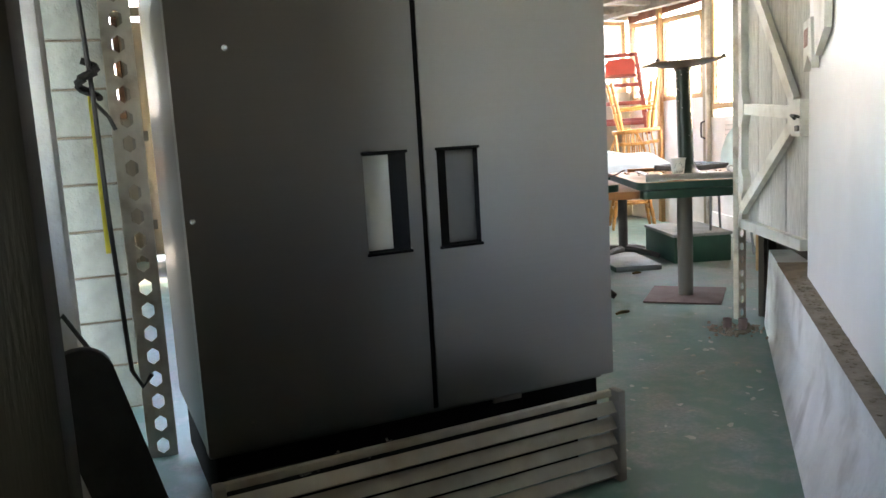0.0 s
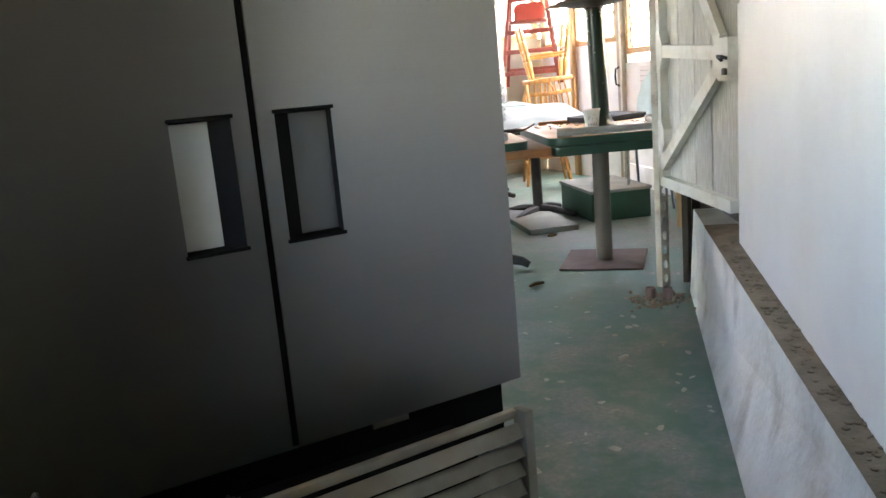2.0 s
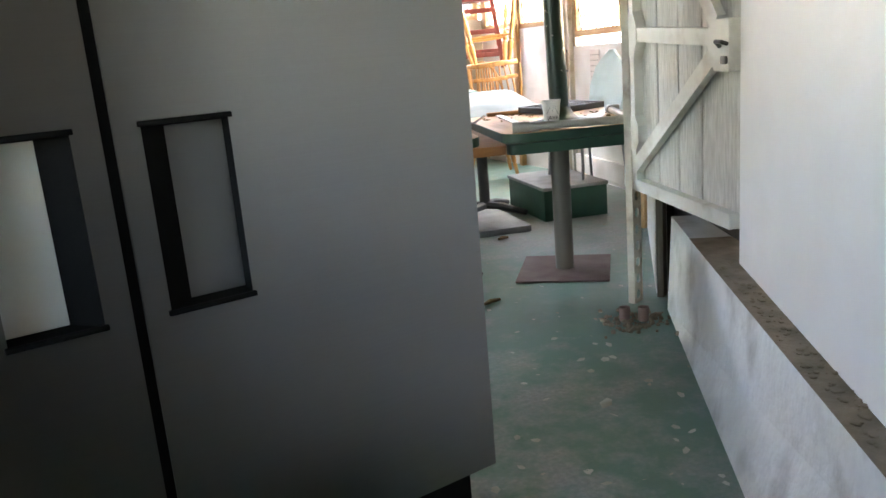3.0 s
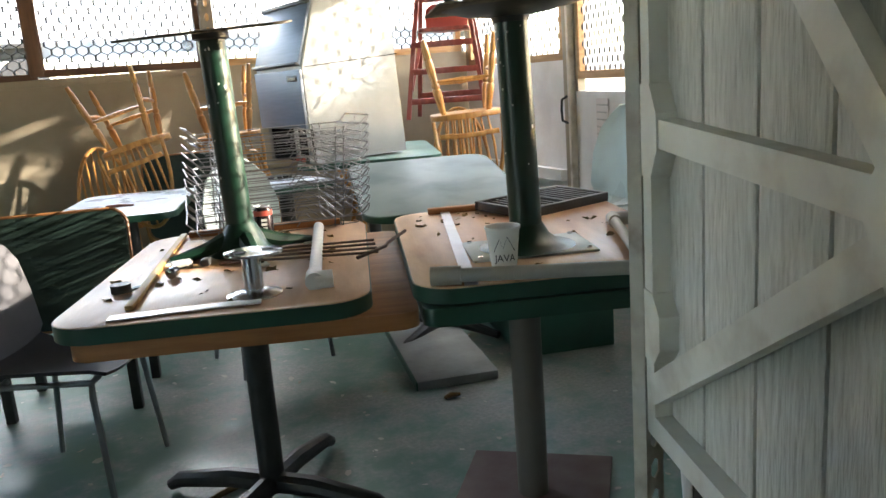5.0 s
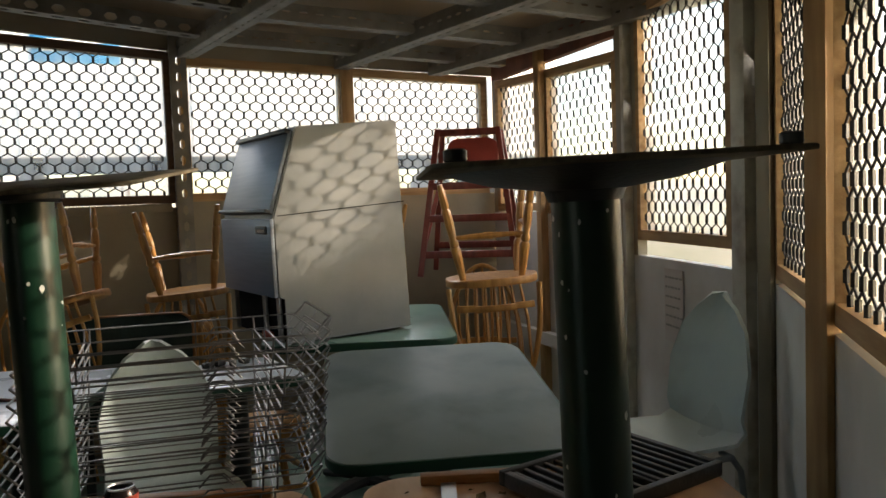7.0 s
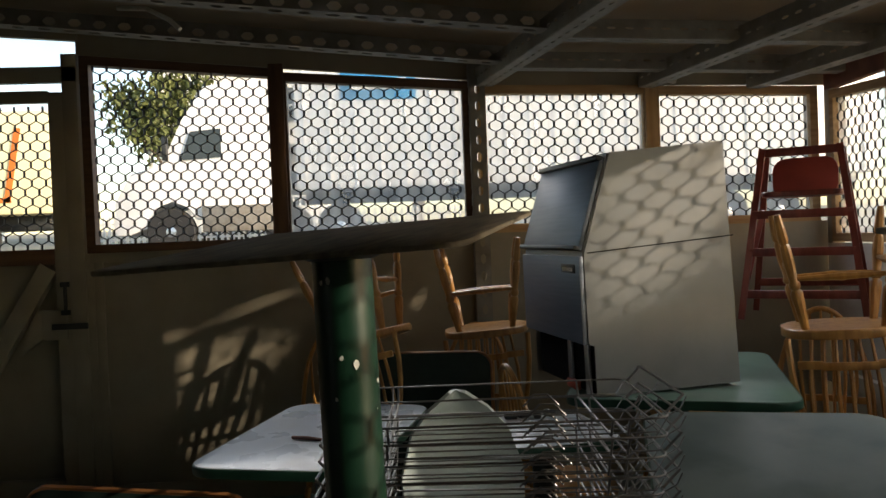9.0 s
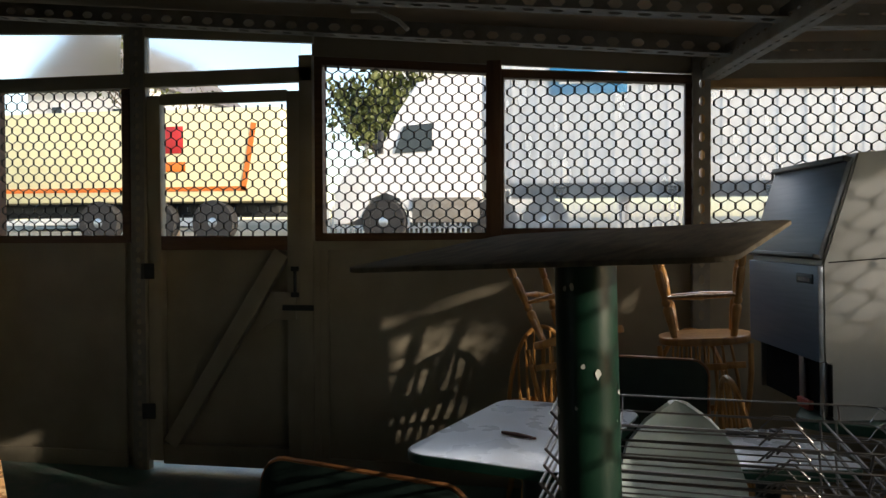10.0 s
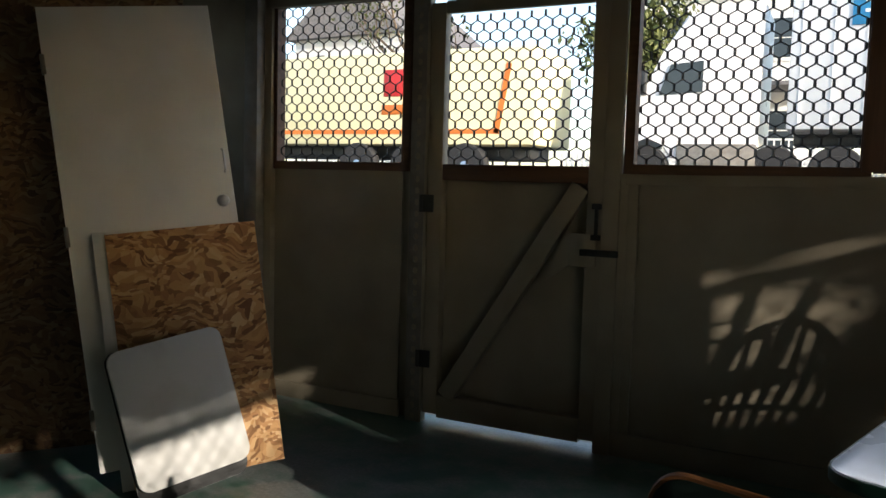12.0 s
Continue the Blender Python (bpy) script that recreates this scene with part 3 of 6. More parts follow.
M_FOIL = surface("crumpled_foil", (0.7, 0.72, 0.74), rough=0.25, metal=1.0, scale=25, bump=0.9)


def door_with_pocket(parent, x0, x1, z0, z1, px0, px1, pz0, pz1, pocket_mat, pull):
    """A steel door with a recessed rectangular pull pocket set into its front."""
    bm = BM()
    t, dep = 0.055, 0.034
    xs, zs = [x0, px0, px1, x1], [z0, pz0, pz1, z1]
    v = [[bm.verts.new((x, 0, z)) for z in zs] for x in xs]
    for i in range(3):
        for j in range(3):
            if (i, j) != (1, 1):
                bm.faces.new((v[i][j], v[i + 1][j], v[i + 1][j + 1], v[i][j + 1]))
    bk = [bm.verts.new(p) for p in ((x0, t, z0), (x1, t, z0), (x1, t, z1), (x0, t, z1))]
    bm.faces.new(bk)
    for loop, q in (([v[i][0] for i in range(4)], (bk[1], bk[0])), ([v[3][j] for j in range(4)], (bk[2], bk[1])),
                    ([v[i][3] for i in (3, 2, 1, 0)], (bk[3], bk[2])), ([v[0][j] for j in (3, 2, 1, 0)], (bk[0], bk[3]))):
        bm.faces.new((*loop, *q))
    door = part("door", bm, M_STAINLESS, parent, smooth=False)
    bm = BM()
    f = 0.008
    o = [(px0, pz0), (px1, pz0), (px1, pz1), (px0, pz1)]
    a = [bm.verts.new((x, 0.0, z)) for x, z in o]
    side = 0.045 * pull
    lo, hi = (px0 + max(0, side), px1 + min(0, side))
    b = [bm.verts.new((x, dep, z)) for x, z in ((lo, pz0 + f), (hi, pz0 + f), (hi, pz1 - f), (lo, pz1 - f))]
    for i in range(4):
        bm.faces.new((a[i], a[(i + 1) % 4], b[(i + 1) % 4], b[i]))
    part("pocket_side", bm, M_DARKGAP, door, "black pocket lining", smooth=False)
    bm = BM()
    bm.faces.new([bm.verts.new((x, dep - 0.001, z)) for x, z in ((lo, pz0 + f), (hi, pz0 + f), (hi, pz1 - f), (lo, pz1 - f))])
    part("pocket_back", bm, pocket_mat, door, "pale pocket back", smooth=False)
    for z in (pz0, pz1):
        bm = BM()
        box(bm, ((px0 + px1) / 2, -0.004, z), (px1 - px0 + 0.01, 0.01, 0.009), 0.002)
        part("pocket_rim", bm, M_DARKGAP, door, "black pocket rim")
    return door


fridge = thing("refrigerator", "tall two-door stainless steel commercial refrigerator, scuffed", "refrigerator", plan_frame((0.007, 2.271), (1.41, 2.456)))
bm = BM()
box(bm, (0.705, 0.45, 1.12), (1.39, 0.78, 1.80), 0.006)
part("body", bm, M_STAINLESS, fridge)
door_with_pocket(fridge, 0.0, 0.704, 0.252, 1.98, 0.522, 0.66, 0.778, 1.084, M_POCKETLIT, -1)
door_with_pocket(fridge, 0.722, 1.408, 0.252, 1.98, 0.764, 0.906, 0.775, 1.084, M_POCKETSHADED, 1)
bm = BM()
box(bm, (0.713, 0.03, 1.116), (0.02, 0.05, 1.72), 0.002)
box(bm, (0.7, 0.058, 1.116), (1.36, 0.006, 1.72))
part("gasket", bm, M_DARKGAP, fridge, "black rubber gasket")
# solid black box in place of the shaded space under the cabinet
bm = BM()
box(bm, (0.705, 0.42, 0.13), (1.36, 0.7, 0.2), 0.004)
part("compressor_bay_shade", bm, M_DARKGAP, fridge, "black box put in for the machine bay's shade")
for x in (0.08, 1.33):
    for y in (0.12, 0.76):
        bm = BM()
        rod(bm, (x, y, 0.0), (x, y, 0.06), 0.025, n=12)
        part("foot", bm, M_IRON, fridge)
for x, z in ((0.15, 1.395), (0.02, 0.93), (0.13, 0.33)):
    bm = BM()
    bmesh.ops.create_uvsphere(bm, u_segments=10, v_segments=6, radius=0.009, matrix=pose(x, -0.001, z) @ Matrix.Diagonal((1, 0.4, 1, 1)))
    part("door_plug", bm, M_FOIL, fridge, "shiny plug button")
bm = BM()
box(bm, (1.0, 0.05, 0.222), (0.11, 0.012, 0.02), 0.003)
part("lock_bar", bm, M_GREYSTEEL, fridge)

# the louvred grille has come off at one end and stands crooked in front of the bay
grille = thing("vent_grille", "louvred metal grille hanging crooked below the refrigerator doors", "grille", plan_frame((0.02, 1.95), (1.27, 2.165)))
bm = BM()
for z in (0.012, 0.285):
    box(bm, (0.63, 0.02, z), (1.26, 0.02, 0.022), 0.003)
part("rail", bm, M_GRILLE, grille)
for x in (0.008, 1.25):
    bm = BM()
    box(bm, (x, 0.0, 0.15), (0.028, 0.05, 0.30), 0.004)
    part("end_post", bm, M_GREYSTEEL, grille, "grey end bracket")
for i in range(5):
    bm = BM()
    z = 0.245 - i * 0.052
    prof = [(-0.012, -0.017), (-0.016, -0.013), (0.006, 0.015), (0.010, 0.017), (0.012, 0.013), (-0.008, -0.017)]
    a = [bm.verts.new((0.022, y, z + q)) for y, q in prof]
    b = [bm.verts.new((1.236, y, z + q)) for y, q in prof]
    for j in range(6):
        bm.faces.new((a[j], a[(j + 1) % 6], b[(j + 1) % 6], b[j]))
    bm.faces.new(a)
    bm.faces.new(b[::-1])
    part("slat", bm, M_GRILLE, grille)
# added block, black in place of the gap's shade, carries the foil
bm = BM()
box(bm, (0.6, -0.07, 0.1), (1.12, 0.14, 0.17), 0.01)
part("gap_block", bm, M_DARKGAP, fridge, "added black block standing for the dark gap below the doors")
# bright foil scraps in the bay
rnd = random.Random(4)
for k in range(5):
    bm = BM()
    bmesh.ops.create_grid(bm, x_segments=6, y_segments=5, size=0.5)
    for v in bm.verts:
        v.co.z += rnd.uniform(-0.12, 0.12)
    ob = part("foil_scrap", bm, M_FOIL)
    ob.matrix_world = plan_frame((0.007, 2.271), (1.41, 2.456)) @ pose(0.16 + 0.09 * k, -0.10 - 0.02 * (k % 2), 0.2 + 0.004 * k, 20, 0, 20 * k) @ Matrix.Diagonal((0.07, 0.035, 0.05, 1))
    tagged(ob, "crumpled bright foil scrap under the refrigerator door", "scrap", "foil scraps")

# slotted post, block pier and straps beside the refrigerator
M_BLOCK = surface("pale_concrete_block", (0.4, 0.41, 0.36), (0.3, 0.31, 0.27), rough=0.85, scale=9, bump=0.4, vary=0.08)
slotted_angle("post_corner", (-0.22, 3.02, 0), (-0.22, 3.02, 3.0), "cream slotted steel angle post", leg=0.1, material=M_STEELWHITE, pitch=0.085, hole=(0.062, 0.042))
M_YELLOWTAPE = surface("yellow_webbing", (0.6, 0.5, 0.03), rough=0.6, scale=20)
bm = BM()
box(bm, (-0.30, 3.25, 1.06), (0.018, 0.01, 0.62), 0.002)
tagged(part("yellow_strap", bm, M_YELLOWTAPE), "yellow webbing strap hung behind the slotted post", "strap", "", "structure")
pier = thing("block_pier", "pale grey concrete block pier, stacked and mortared", "pier", pose(-0.43, 3.78, 0), kind="structure")
bm = BM()
box(bm, (0, 0, 1.5), (0.29, 0.18, 3.0))
part("mortar", bm, M_MORTAR, pier, smooth=False)
bm = BM()
box(bm, (0, 0, 0), (0.31, 0.2, 0.19), 0.006)
first = part("block", bm, M_BLOCK, pier)
first.location = (0, 0, 0.1)
for i in range(1, 14):
    again("block", first, pier, pose(0.003 * ((i * 7) % 3 - 1), 0, 0.1 + 0.2 * i))
batten("post_near", (-0.225, 1.27, 0), (-0.225, 1.27, 3.0), 0.11, 0.1, wood_material("dark_timber", (0.015, 0.012, 0.01), (0.035, 0.028, 0.02), axis=0), "dark timber post")
batten("post_plaster", (-0.315, 2.1, 0), (-0.315, 2.1, 3.0), 0.1, 0.08, M_LEDGE, "flaking whitewashed post")
strap = thing("knotted_strap", "black strap hanging with a knot and hook", "strap", pose(-0.245, 2.72, 0))
bm = BM()
sweep(bm, [(0.0, 0, 2.9), (0.0, 0, 1.6), (0.01, 0.0, 1.32), (0.015, 0, 0.9), (0.03, 0, 0.42), (0.06, 0.0, 0.36), (0.09, 0, 0.40)], 0.008, n=6)
part("cord", bm, M_IRON, strap)
bm = BM()
for k in range(5):
    a = k * 1.3
    sweep(bm, [(0.03 * math.cos(a + s), 0.025 * math.sin(a + s), 1.30 + 0.02 * k + 0.012 * s) for s in (0, 0.8, 1.6, 2.4, 3.2)], 0.011, n=6)
sweep(bm, [(0.01, 0, 1.29), (0.05, 0, 1.24), (0.065, 0, 1.20)], 0.007)
part("knot", bm, M_IRON, strap)
board = thing("tilted_black_board", "black rounded board leaning beside the slotted post", "board", pose(-0.13, 2.12, 0.0, 10, -14, 10))
bm = BM()
slab(bm, outline_rounded(0.16, 0.7, 0.07), -0.012, 0.012, 0.004, m=pose(0, 0, 0.36, 90))
part("deck", bm, M_IRON, board)
bm = BM()
sweep(bm, [(-0.05, 0.02, 0.6), (-0.05, 0.05, 0.74), (0.02, 0.05, 0.78), (0.05, 0.03, 0.66)], 0.006)
part("loop", bm, M_IRON, board)

# ---- the gate: grooved boards in a welded angle frame ----
M_GATEBOARD = surface("weathered_white_boards", (0.62, 0.61, 0.56), (0.46, 0.45, 0.4), rough=0.6, scale=7, stretch=(11, 11, 1.6), bump=1.0, bump_scale=1, dirt=(0.42, 0.4, 0.34), dirt_scale=2, dirt_amount=0.3)
M_GATEIRON = surface("cream_gate_iron", (0.7, 0.69, 0.62), (0.62, 0.6, 0.53), rough=0.5, scale=8, dirt=(0.3, 0.24, 0.16), dirt_scale=8, dirt_amount=0.4)
gate = thing("gate", "white board gate in a cream iron frame, standing open", "gate", plan_frame((2.93, 3.65), (2.655, 2.922)))
GW, GZ0, GZ1 = 0.87, 0.53, 2.45
bw = 0.1975
for i in range(4):
    bm = BM()
    x0, x1 = bw * i, (bw * (i + 1) if i < 3 else GW)
    box(bm, ((x0 + x1) / 2, -0.016, (GZ0 + GZ1) / 2), (x1 - x0 - 0.009, 0.018, GZ1 - GZ0 - 0.01), 0.004)
    part("board", bm, M_GATEBOARD, gate)
bm = BM()
box(bm, (GW / 2, -0.004, (GZ0 + GZ1) / 2), (GW - 0.02, 0.006, GZ1 - GZ0 - 0.03))
part("backing", bm, M_IRON, gate, "dark groove backing", smooth=False)


def iron(bm, a, b, w=0.045, d=0.036, y=-0.045):
    a, b = Vector((a[0], y, a[1])), Vector((b[0], y, b[1]))
    ax = (b - a).normalized()
    z = Vector((0, 1, 0)).cross(ax)
    m = Matrix.Translation((a + b) / 2) @ Matrix((ax, Vector((0, 1, 0)), -z)).transposed().to_4x4()
    bmesh.ops.create_cube(bm, size=1.0, matrix=m @ Matrix.Diagonal(((b - a).length, d, w, 1)))
    return bm


for nm, a, b, w in (("bottom_rail", (0, GZ0 + 0.02), (GW, GZ0 + 0.02), 0.05), ("top_rail", (0, GZ1 - 0.02), (GW, GZ1 - 0.02), 0.05), ("hinge_stile", (0.02, GZ0), (0.02, GZ1), 0.045),
                    ("middle_rail", (0.02, 1.17), (GW, 1.13), 0.055),
                    ("brace", (0.03, GZ0 + 0.1), (GW - 0.08, 1.10), 0.06), ("brace", (0.03, 1.98), (GW - 0.1, 1.18), 0.06)):
    bm = iron(BM(), a, b, w, 0.038 if nm != "brace" else 0.03, -0.044 if nm != "brace" else -0.05)
    part(nm, bm, M_GATEIRON, gate, smooth=False)
for z, h, flip in ((1.17, 0.18, 0), (0.77, 0.15, 0), (1.95, 0.18, 0)):
    bm = BM()
    pts = [(0.0, z - h / 2), (0.05, z - h / 2), (0.085, z - 0.035), (0.085, z + 0.035), (0.05, z + h / 2), (0.0, z + h / 2)]
    slab(bm, pts, 0.026, 0.067, m=pose(0, 0, 0, 90))
    part("gusset", bm, M_GATEIRON, gate, smooth=False)
bm = BM()
slab(bm, [(GW - 0.16, 1.13), (GW - 0.12, 1.19), (GW, 1.19), (GW, 1.03), (GW - 0.1, 1.03)], 0.026, 0.0665, m=pose(0, 0, 0, 90))
part("latch_plate", bm, M_GATEIRON, gate, smooth=False)
bm = BM()
box(bm, (GW - 0.012, -0.076, 1.065), (0.036, 0.012, 0.026), 0.005)
sweep(bm, [(GW - 0.05, -0.07, 1.105), (GW - 0.044, -0.088, 1.122), (GW - 0.004, -0.088, 1.12), (GW + 0.004, -0.07, 1.112)], 0.007)
part("latch", bm, M_IRON, gate, "black sliding latch")

# signs at the top of the white panel
M_SIGN = surface("faded_card", (0.72, 0.68, 0.64), (0.66, 0.6, 0.56), rough=0.7, scale=6)
M_FADEDRED = surface("faded_red_print", (0.55, 0.36, 0.31), rough=0.7, scale=8)
pm = plan_frame((2.585, 2.835), (2.585 - 0.577, 2.835 - 0.817))
for nm, pts in (("wall_bracket", [(0.05, 1.50), (0.28, 1.50), (0.34, 1.30), (0.20, 1.36), (0.06, 1.30)]), ("wall_bracket", [(0.42, 1.34), (0.66, 1.42), (0.66, 1.56), (0.36, 1.56)])):
    bm = BM()
    slab(bm, pts, 0.004, 0.03, m=pose(0, 0, 0, 90))
    ob = part(nm, bm, M_GATEIRON, None, smooth=False)
    ob.matrix_world = pm
    tagged(ob, "cream cut plate bracket screwed to the panel", "bracket", "panel brackets", "")
bm = BM()
for k in range(7):
    box(bm, (0.10 + 0.018 * k, -0.033, 1.43), (0.009, 0.002, 0.07))
ob = part("faded_lettering", bm, M_FADEDRED, None, smooth=False)
ob.matrix_world = pm
tagged(ob, "faded red unreadable print on the bracket plate", "lettering")
# grit and cracks on the ledge
bm = BM()
r2 = random.Random(8)
for k in range(240):
    s = r2.uniform(0.05, 3.0)
    off = r2.uniform(0.015, 0.07)
    p = Vector((2.55, 2.94, 0.413)) - LEDGE_DIR * s + Vector((LEDGE_DIR.y, -LEDGE_DIR.x, 0)) * off
    q = r2.uniform(0.003, 0.011)
    bmesh.ops.create_icosphere(bm, subdivisions=1, radius=q, matrix=Matrix.Translation(p) @ Matrix.Diagonal((1, 1, 0.5, 1)))
tagged(part("ledge_grit", bm, M_MORTAR), "loose grit and flakes on the ledge", "grit", "", "stuff")
bm = BM()
n2 = Vector((LEDGE_DIR.y, -LEDGE_DIR.x, 0))
a, b = Vector((2.72, 3.20, 0)), Vector((2.72, 3.20, 0)) - LEDGE_DIR * 4.2
slab(bm, [((a + n2 * 0.004).x, (a + n2 * 0.004).y), ((b + n2 * 0.004).x, (b + n2 * 0.004).y), ((b + n2 * 0.2).x, (b + n2 * 0.2).y), ((a + n2 * 0.2).x, (a + n2 * 0.2).y)], 0.4105, 0.4115)
setting("ledge_top", bm, M_MORTAR, "brown dusty mortar bed on the ledge", "ledge")

# ---- room two: stacked tables ----
M_CHIP = surface("bare_chipped_metal", (0.6, 0.62, 0.58), rough=0.5, scale=20, bump=0)
M_CHROME = surface("dull_chrome", (0.66, 0.68, 0.7), rough=0.2, metal=1.0, scale=8, bump=0.03)
M_ALU = surface("aluminium", (0.7, 0.71, 0.72), rough=0.35, metal=1.0, scale=8, bump=0.05)
M_PVC = surface("grey_pipe", (0.42, 0.41, 0.37), (0.34, 0.33, 0.29), rough=0.45, scale=9, bump=0.05)
M_REDWOOD = surface("red_brown_paint", (0.22, 0.06, 0.035), (0.16, 0.045, 0.03), rough=0.5, scale=5)
M_LAMINATE = surface("brown_laminate", (0.26, 0.11, 0.06), (0.2, 0.08, 0.045), rough=0.4, scale=3)
M_BASEPLATE = surface("dusty_brown_plate", (0.2, 0.165, 0.11), (0.11, 0.09, 0.06), rough=0.8, scale=10, stretch=(6, 1, 1), dirt=(0.27, 0.23, 0.17), dirt_scale=5)


def lower_table(name, c, rz, w, d, top, thick, edge_mat, label, base="cross"):
    t = thing(name, label, "table", pose(*c, 0, 0, 0, rz))
    bm = BM()
    slab(bm, outline_rounded(w, d, 0.04), top - thick, top, 0.004)
    part("tabletop", bm, edge_mat, t)
    return t


low_l = lower_table("cafe_table", (2.38, 4.915), -20.0, 0.88, 1.16, 0.718, 0.045, M_BROWNEDGE, "cafe table with an orange-brown edge on a black cross base")
bm = BM()
CX, CY = -0.05, -0.15
rod(bm, (CX, CY, 0.05), (CX, CY, 0.673), 0.04, n=16)
part("column", bm, M_IRON, low_l)
for a in (70, 160, 250, 340):
    bm = BM()
    d = Vector((math.cos(radians(a - 5)), math.sin(radians(a - 5)), 0))
    sweep(bm, [Vector((CX, CY, 0.075)), Vector((CX, CY, 0.075)) + d * 0.15, Vector((CX, CY, 0.045)) + d * 0.36, Vector((CX, CY, 0.022)) + d * 0.40], [0.036, 0.034, 0.027, 0.02], n=10)
    part("leg", bm, M_IRON, low_l)

low_r = lower_table("cafe_table", (3.21, 4.65), -20.0, 0.84, 1.2, 0.715, 0.05, M_GREENEDGE, "cafe table with a dark green edge on a grey post")
bm = BM()
inv = low_r.matrix_world.inverted()
pb = inv @ Vector((3.003, 4.38, 0.0))
rod(bm, pb + Vector((0, 0, 0.012)), pb + Vector((0, 0, 0.665)), 0.048, n=20)
part("column", bm, M_POSTGREY, low_r)
bm = BM()
box(bm, pb + Vector((0, 0, 0.006)), (0.47, 0.50, 0.012), 0.003, rot=pose(0, 0, 0, 0, 0, -20))
part("base_plate", bm, M_RUSTIRON, low_r, "rusty reddish square base plate")


def upturned_table(name, c, rz, w, d, foot, label, flange, plate_rz, r=0.05, zt=1.5, lean=0.0, feet=True, plate_tilt=(0.0, 0.0)):
    """A table laid upside down on another: wooden underside with battens, spider or plate, pole and a base plate in the air."""
    z0, z1 = 0.72, 0.765
    t = thing(name, label, "upturned table", pose(*c, 0, 0, 0, rz))
    bm = BM()
    slab(bm, outline_rounded(w - 0.006, d - 0.006, 0.115, 8), z0 + 0.002, z1, 0.002)
    part("underside", bm, M_PLY, t, "bare wooden underside")
    bm = BM()
    o, i = outline_rounded(w, d, 0.12, 8), outline_rounded(w - 0.008, d - 0.008, 0.116, 8)
    for za, zb in ((z0, z1 - 0.003),):
        vo = [[bm.verts.new((x, y, z)) for x, y in o] for z in (za, zb)]
        vi = [[bm.verts.new((x, y, z)) for x, y in i] for z in (za, zb)]
        k = len(o)
        for j in range(k):
            q = (j + 1) % k
            bm.faces.new((vo[0][j], vo[0][q], vo[1][q], vo[1][j]))
            bm.faces.new((vo[1][j], vo[1][q], vi[1][q], vi[1][j]))
            bm.faces.new((vo[0][j], vo[0][q], vi[0][q], vi[0][j]))
    part("edge_band", bm, M_GREENEDGE, t, "dark green plastic edge band")
    bm = BM()
    box(bm, (0.02, d / 2 - 0.06, z1 + 0.012), (w - 0.24, 0.035, 0.024), 0.003)
    part("batten", bm, M_BROWNEDGE, t)
    p = t.matrix_world.inverted() @ Vector((*foot, 0))
    tip = pose(p.x, p.y, z1) @ pose(0, 0, 0, 0, -lean) @ pose(-p.x, -p.y, -z1)
    bm = BM()
    if flange == "spider":
        lathe(bm, [(0.11, z1 + 0.004), (0.085, z1 + 0.03), (0.068, z1 + 0.07), (r, z1 + 0.11)], (p.x, p.y, 0), 20)
        part("collar", bm, M_GREEN, t)
        for a in (20, 110, 200, 290):
            bm = BM()
            dd = Vector((math.cos(radians(a)), math.sin(radians(a)), 0))
            b0 = Vector((p.x, p.y, z1))
            sweep(bm, [b0 + dd * 0.04 + Vector((0, 0, 0.06)), b0 + dd * 0.12 + Vector((0, 0, 0.03)), b0 + dd * 0.24 + Vector((0, 0, 0.012))], [0.03, 0.025, 0.012], n=8)
            part("bracket_arm", bm, M_GREEN, t)
            bm = BM()
            box(bm, b0 + dd * 0.235 + Vector((0, 0, 0.004)), (0.06, 0.045, 0.008), 0.003, rot=pose(0, 0, 0, 0, 0, a))
            part("bracket_pad", bm, M_CHIP, t, "bare metal screw pad")
    else:
        box(bm, (p.x, p.y, z1 + 0.004), (0.38, 0.27, 0.008), 0.003)
        part("mounting_plate", bm, M_CHIP, t, "bare metal mounting plate with green paint")
        for a in (30, 150, 210, 330):
            bm = BM()
            rod(bm, (p.x + 0.165 * math.copysign(1, math.cos(radians(a))), p.y + 0.115 * math.copysign(1, math.sin(radians(a))), z1 + 0.006), (p.x + 0.165 * math.copysign(1, math.cos(radians(a))), p.y + 0.115 * math.copysign(1, math.sin(radians(a))), z1 + 0.014), 0.008, n=8)
            part("screw", bm, M_CHROME, t)
        bm = BM()
        lathe(bm, [(0.15, z1 + 0.009), (0.10, z1 + 0.02), (0.07, z1 + 0.045), (r, z1 + 0.08)], (p.x, p.y, 0), 20)
        part("collar", bm, M_GREEN, t)
    bm = BM()
    rod(bm, (p.x, p.y, z1 + 0.02), (p.x, p.y, zt - 0.02), r, r * 0.98, n=28)
    pole = part("pole", bm, M_GREEN, t, "dark green enamel pole with chipped paint")
    pole.matrix_local = tip
    rr = random.Random(int(foot[0] * 100))
    bm = BM()
    for k in range(16):
        a, z = rr.uniform(3.3, 6.4), rr.choice((rr.uniform(z1 + 0.1, zt), rr.uniform(zt - 0.25, zt - 0.03)))
        s = rr.uniform(0.0015, 0.006)
        n = Vector((math.cos(a), math.sin(a), 0))
        m = Matrix.Translation(Vector((p.x, p.y, z)) + n * (r + 0.0006)) @ n.to_track_quat("Z", "Y").to_matrix().to_4x4()
        bm.faces.new([bm.verts.new(m @ Vector((s * rr.uniform(0.6, 1) * math.cos(q), s * rr.uniform(0.6, 1.6) * math.sin(q), 0))) for q in (0, 0.9, 1.8, 2.7, 3.6, 4.5, 5.4)])
    tagged(part("paint_chips", bm, M_CHIP, pole, "chipped bare spots", smooth=False), kind="stuff")
    bm = BM()
    hub = r + 0.002
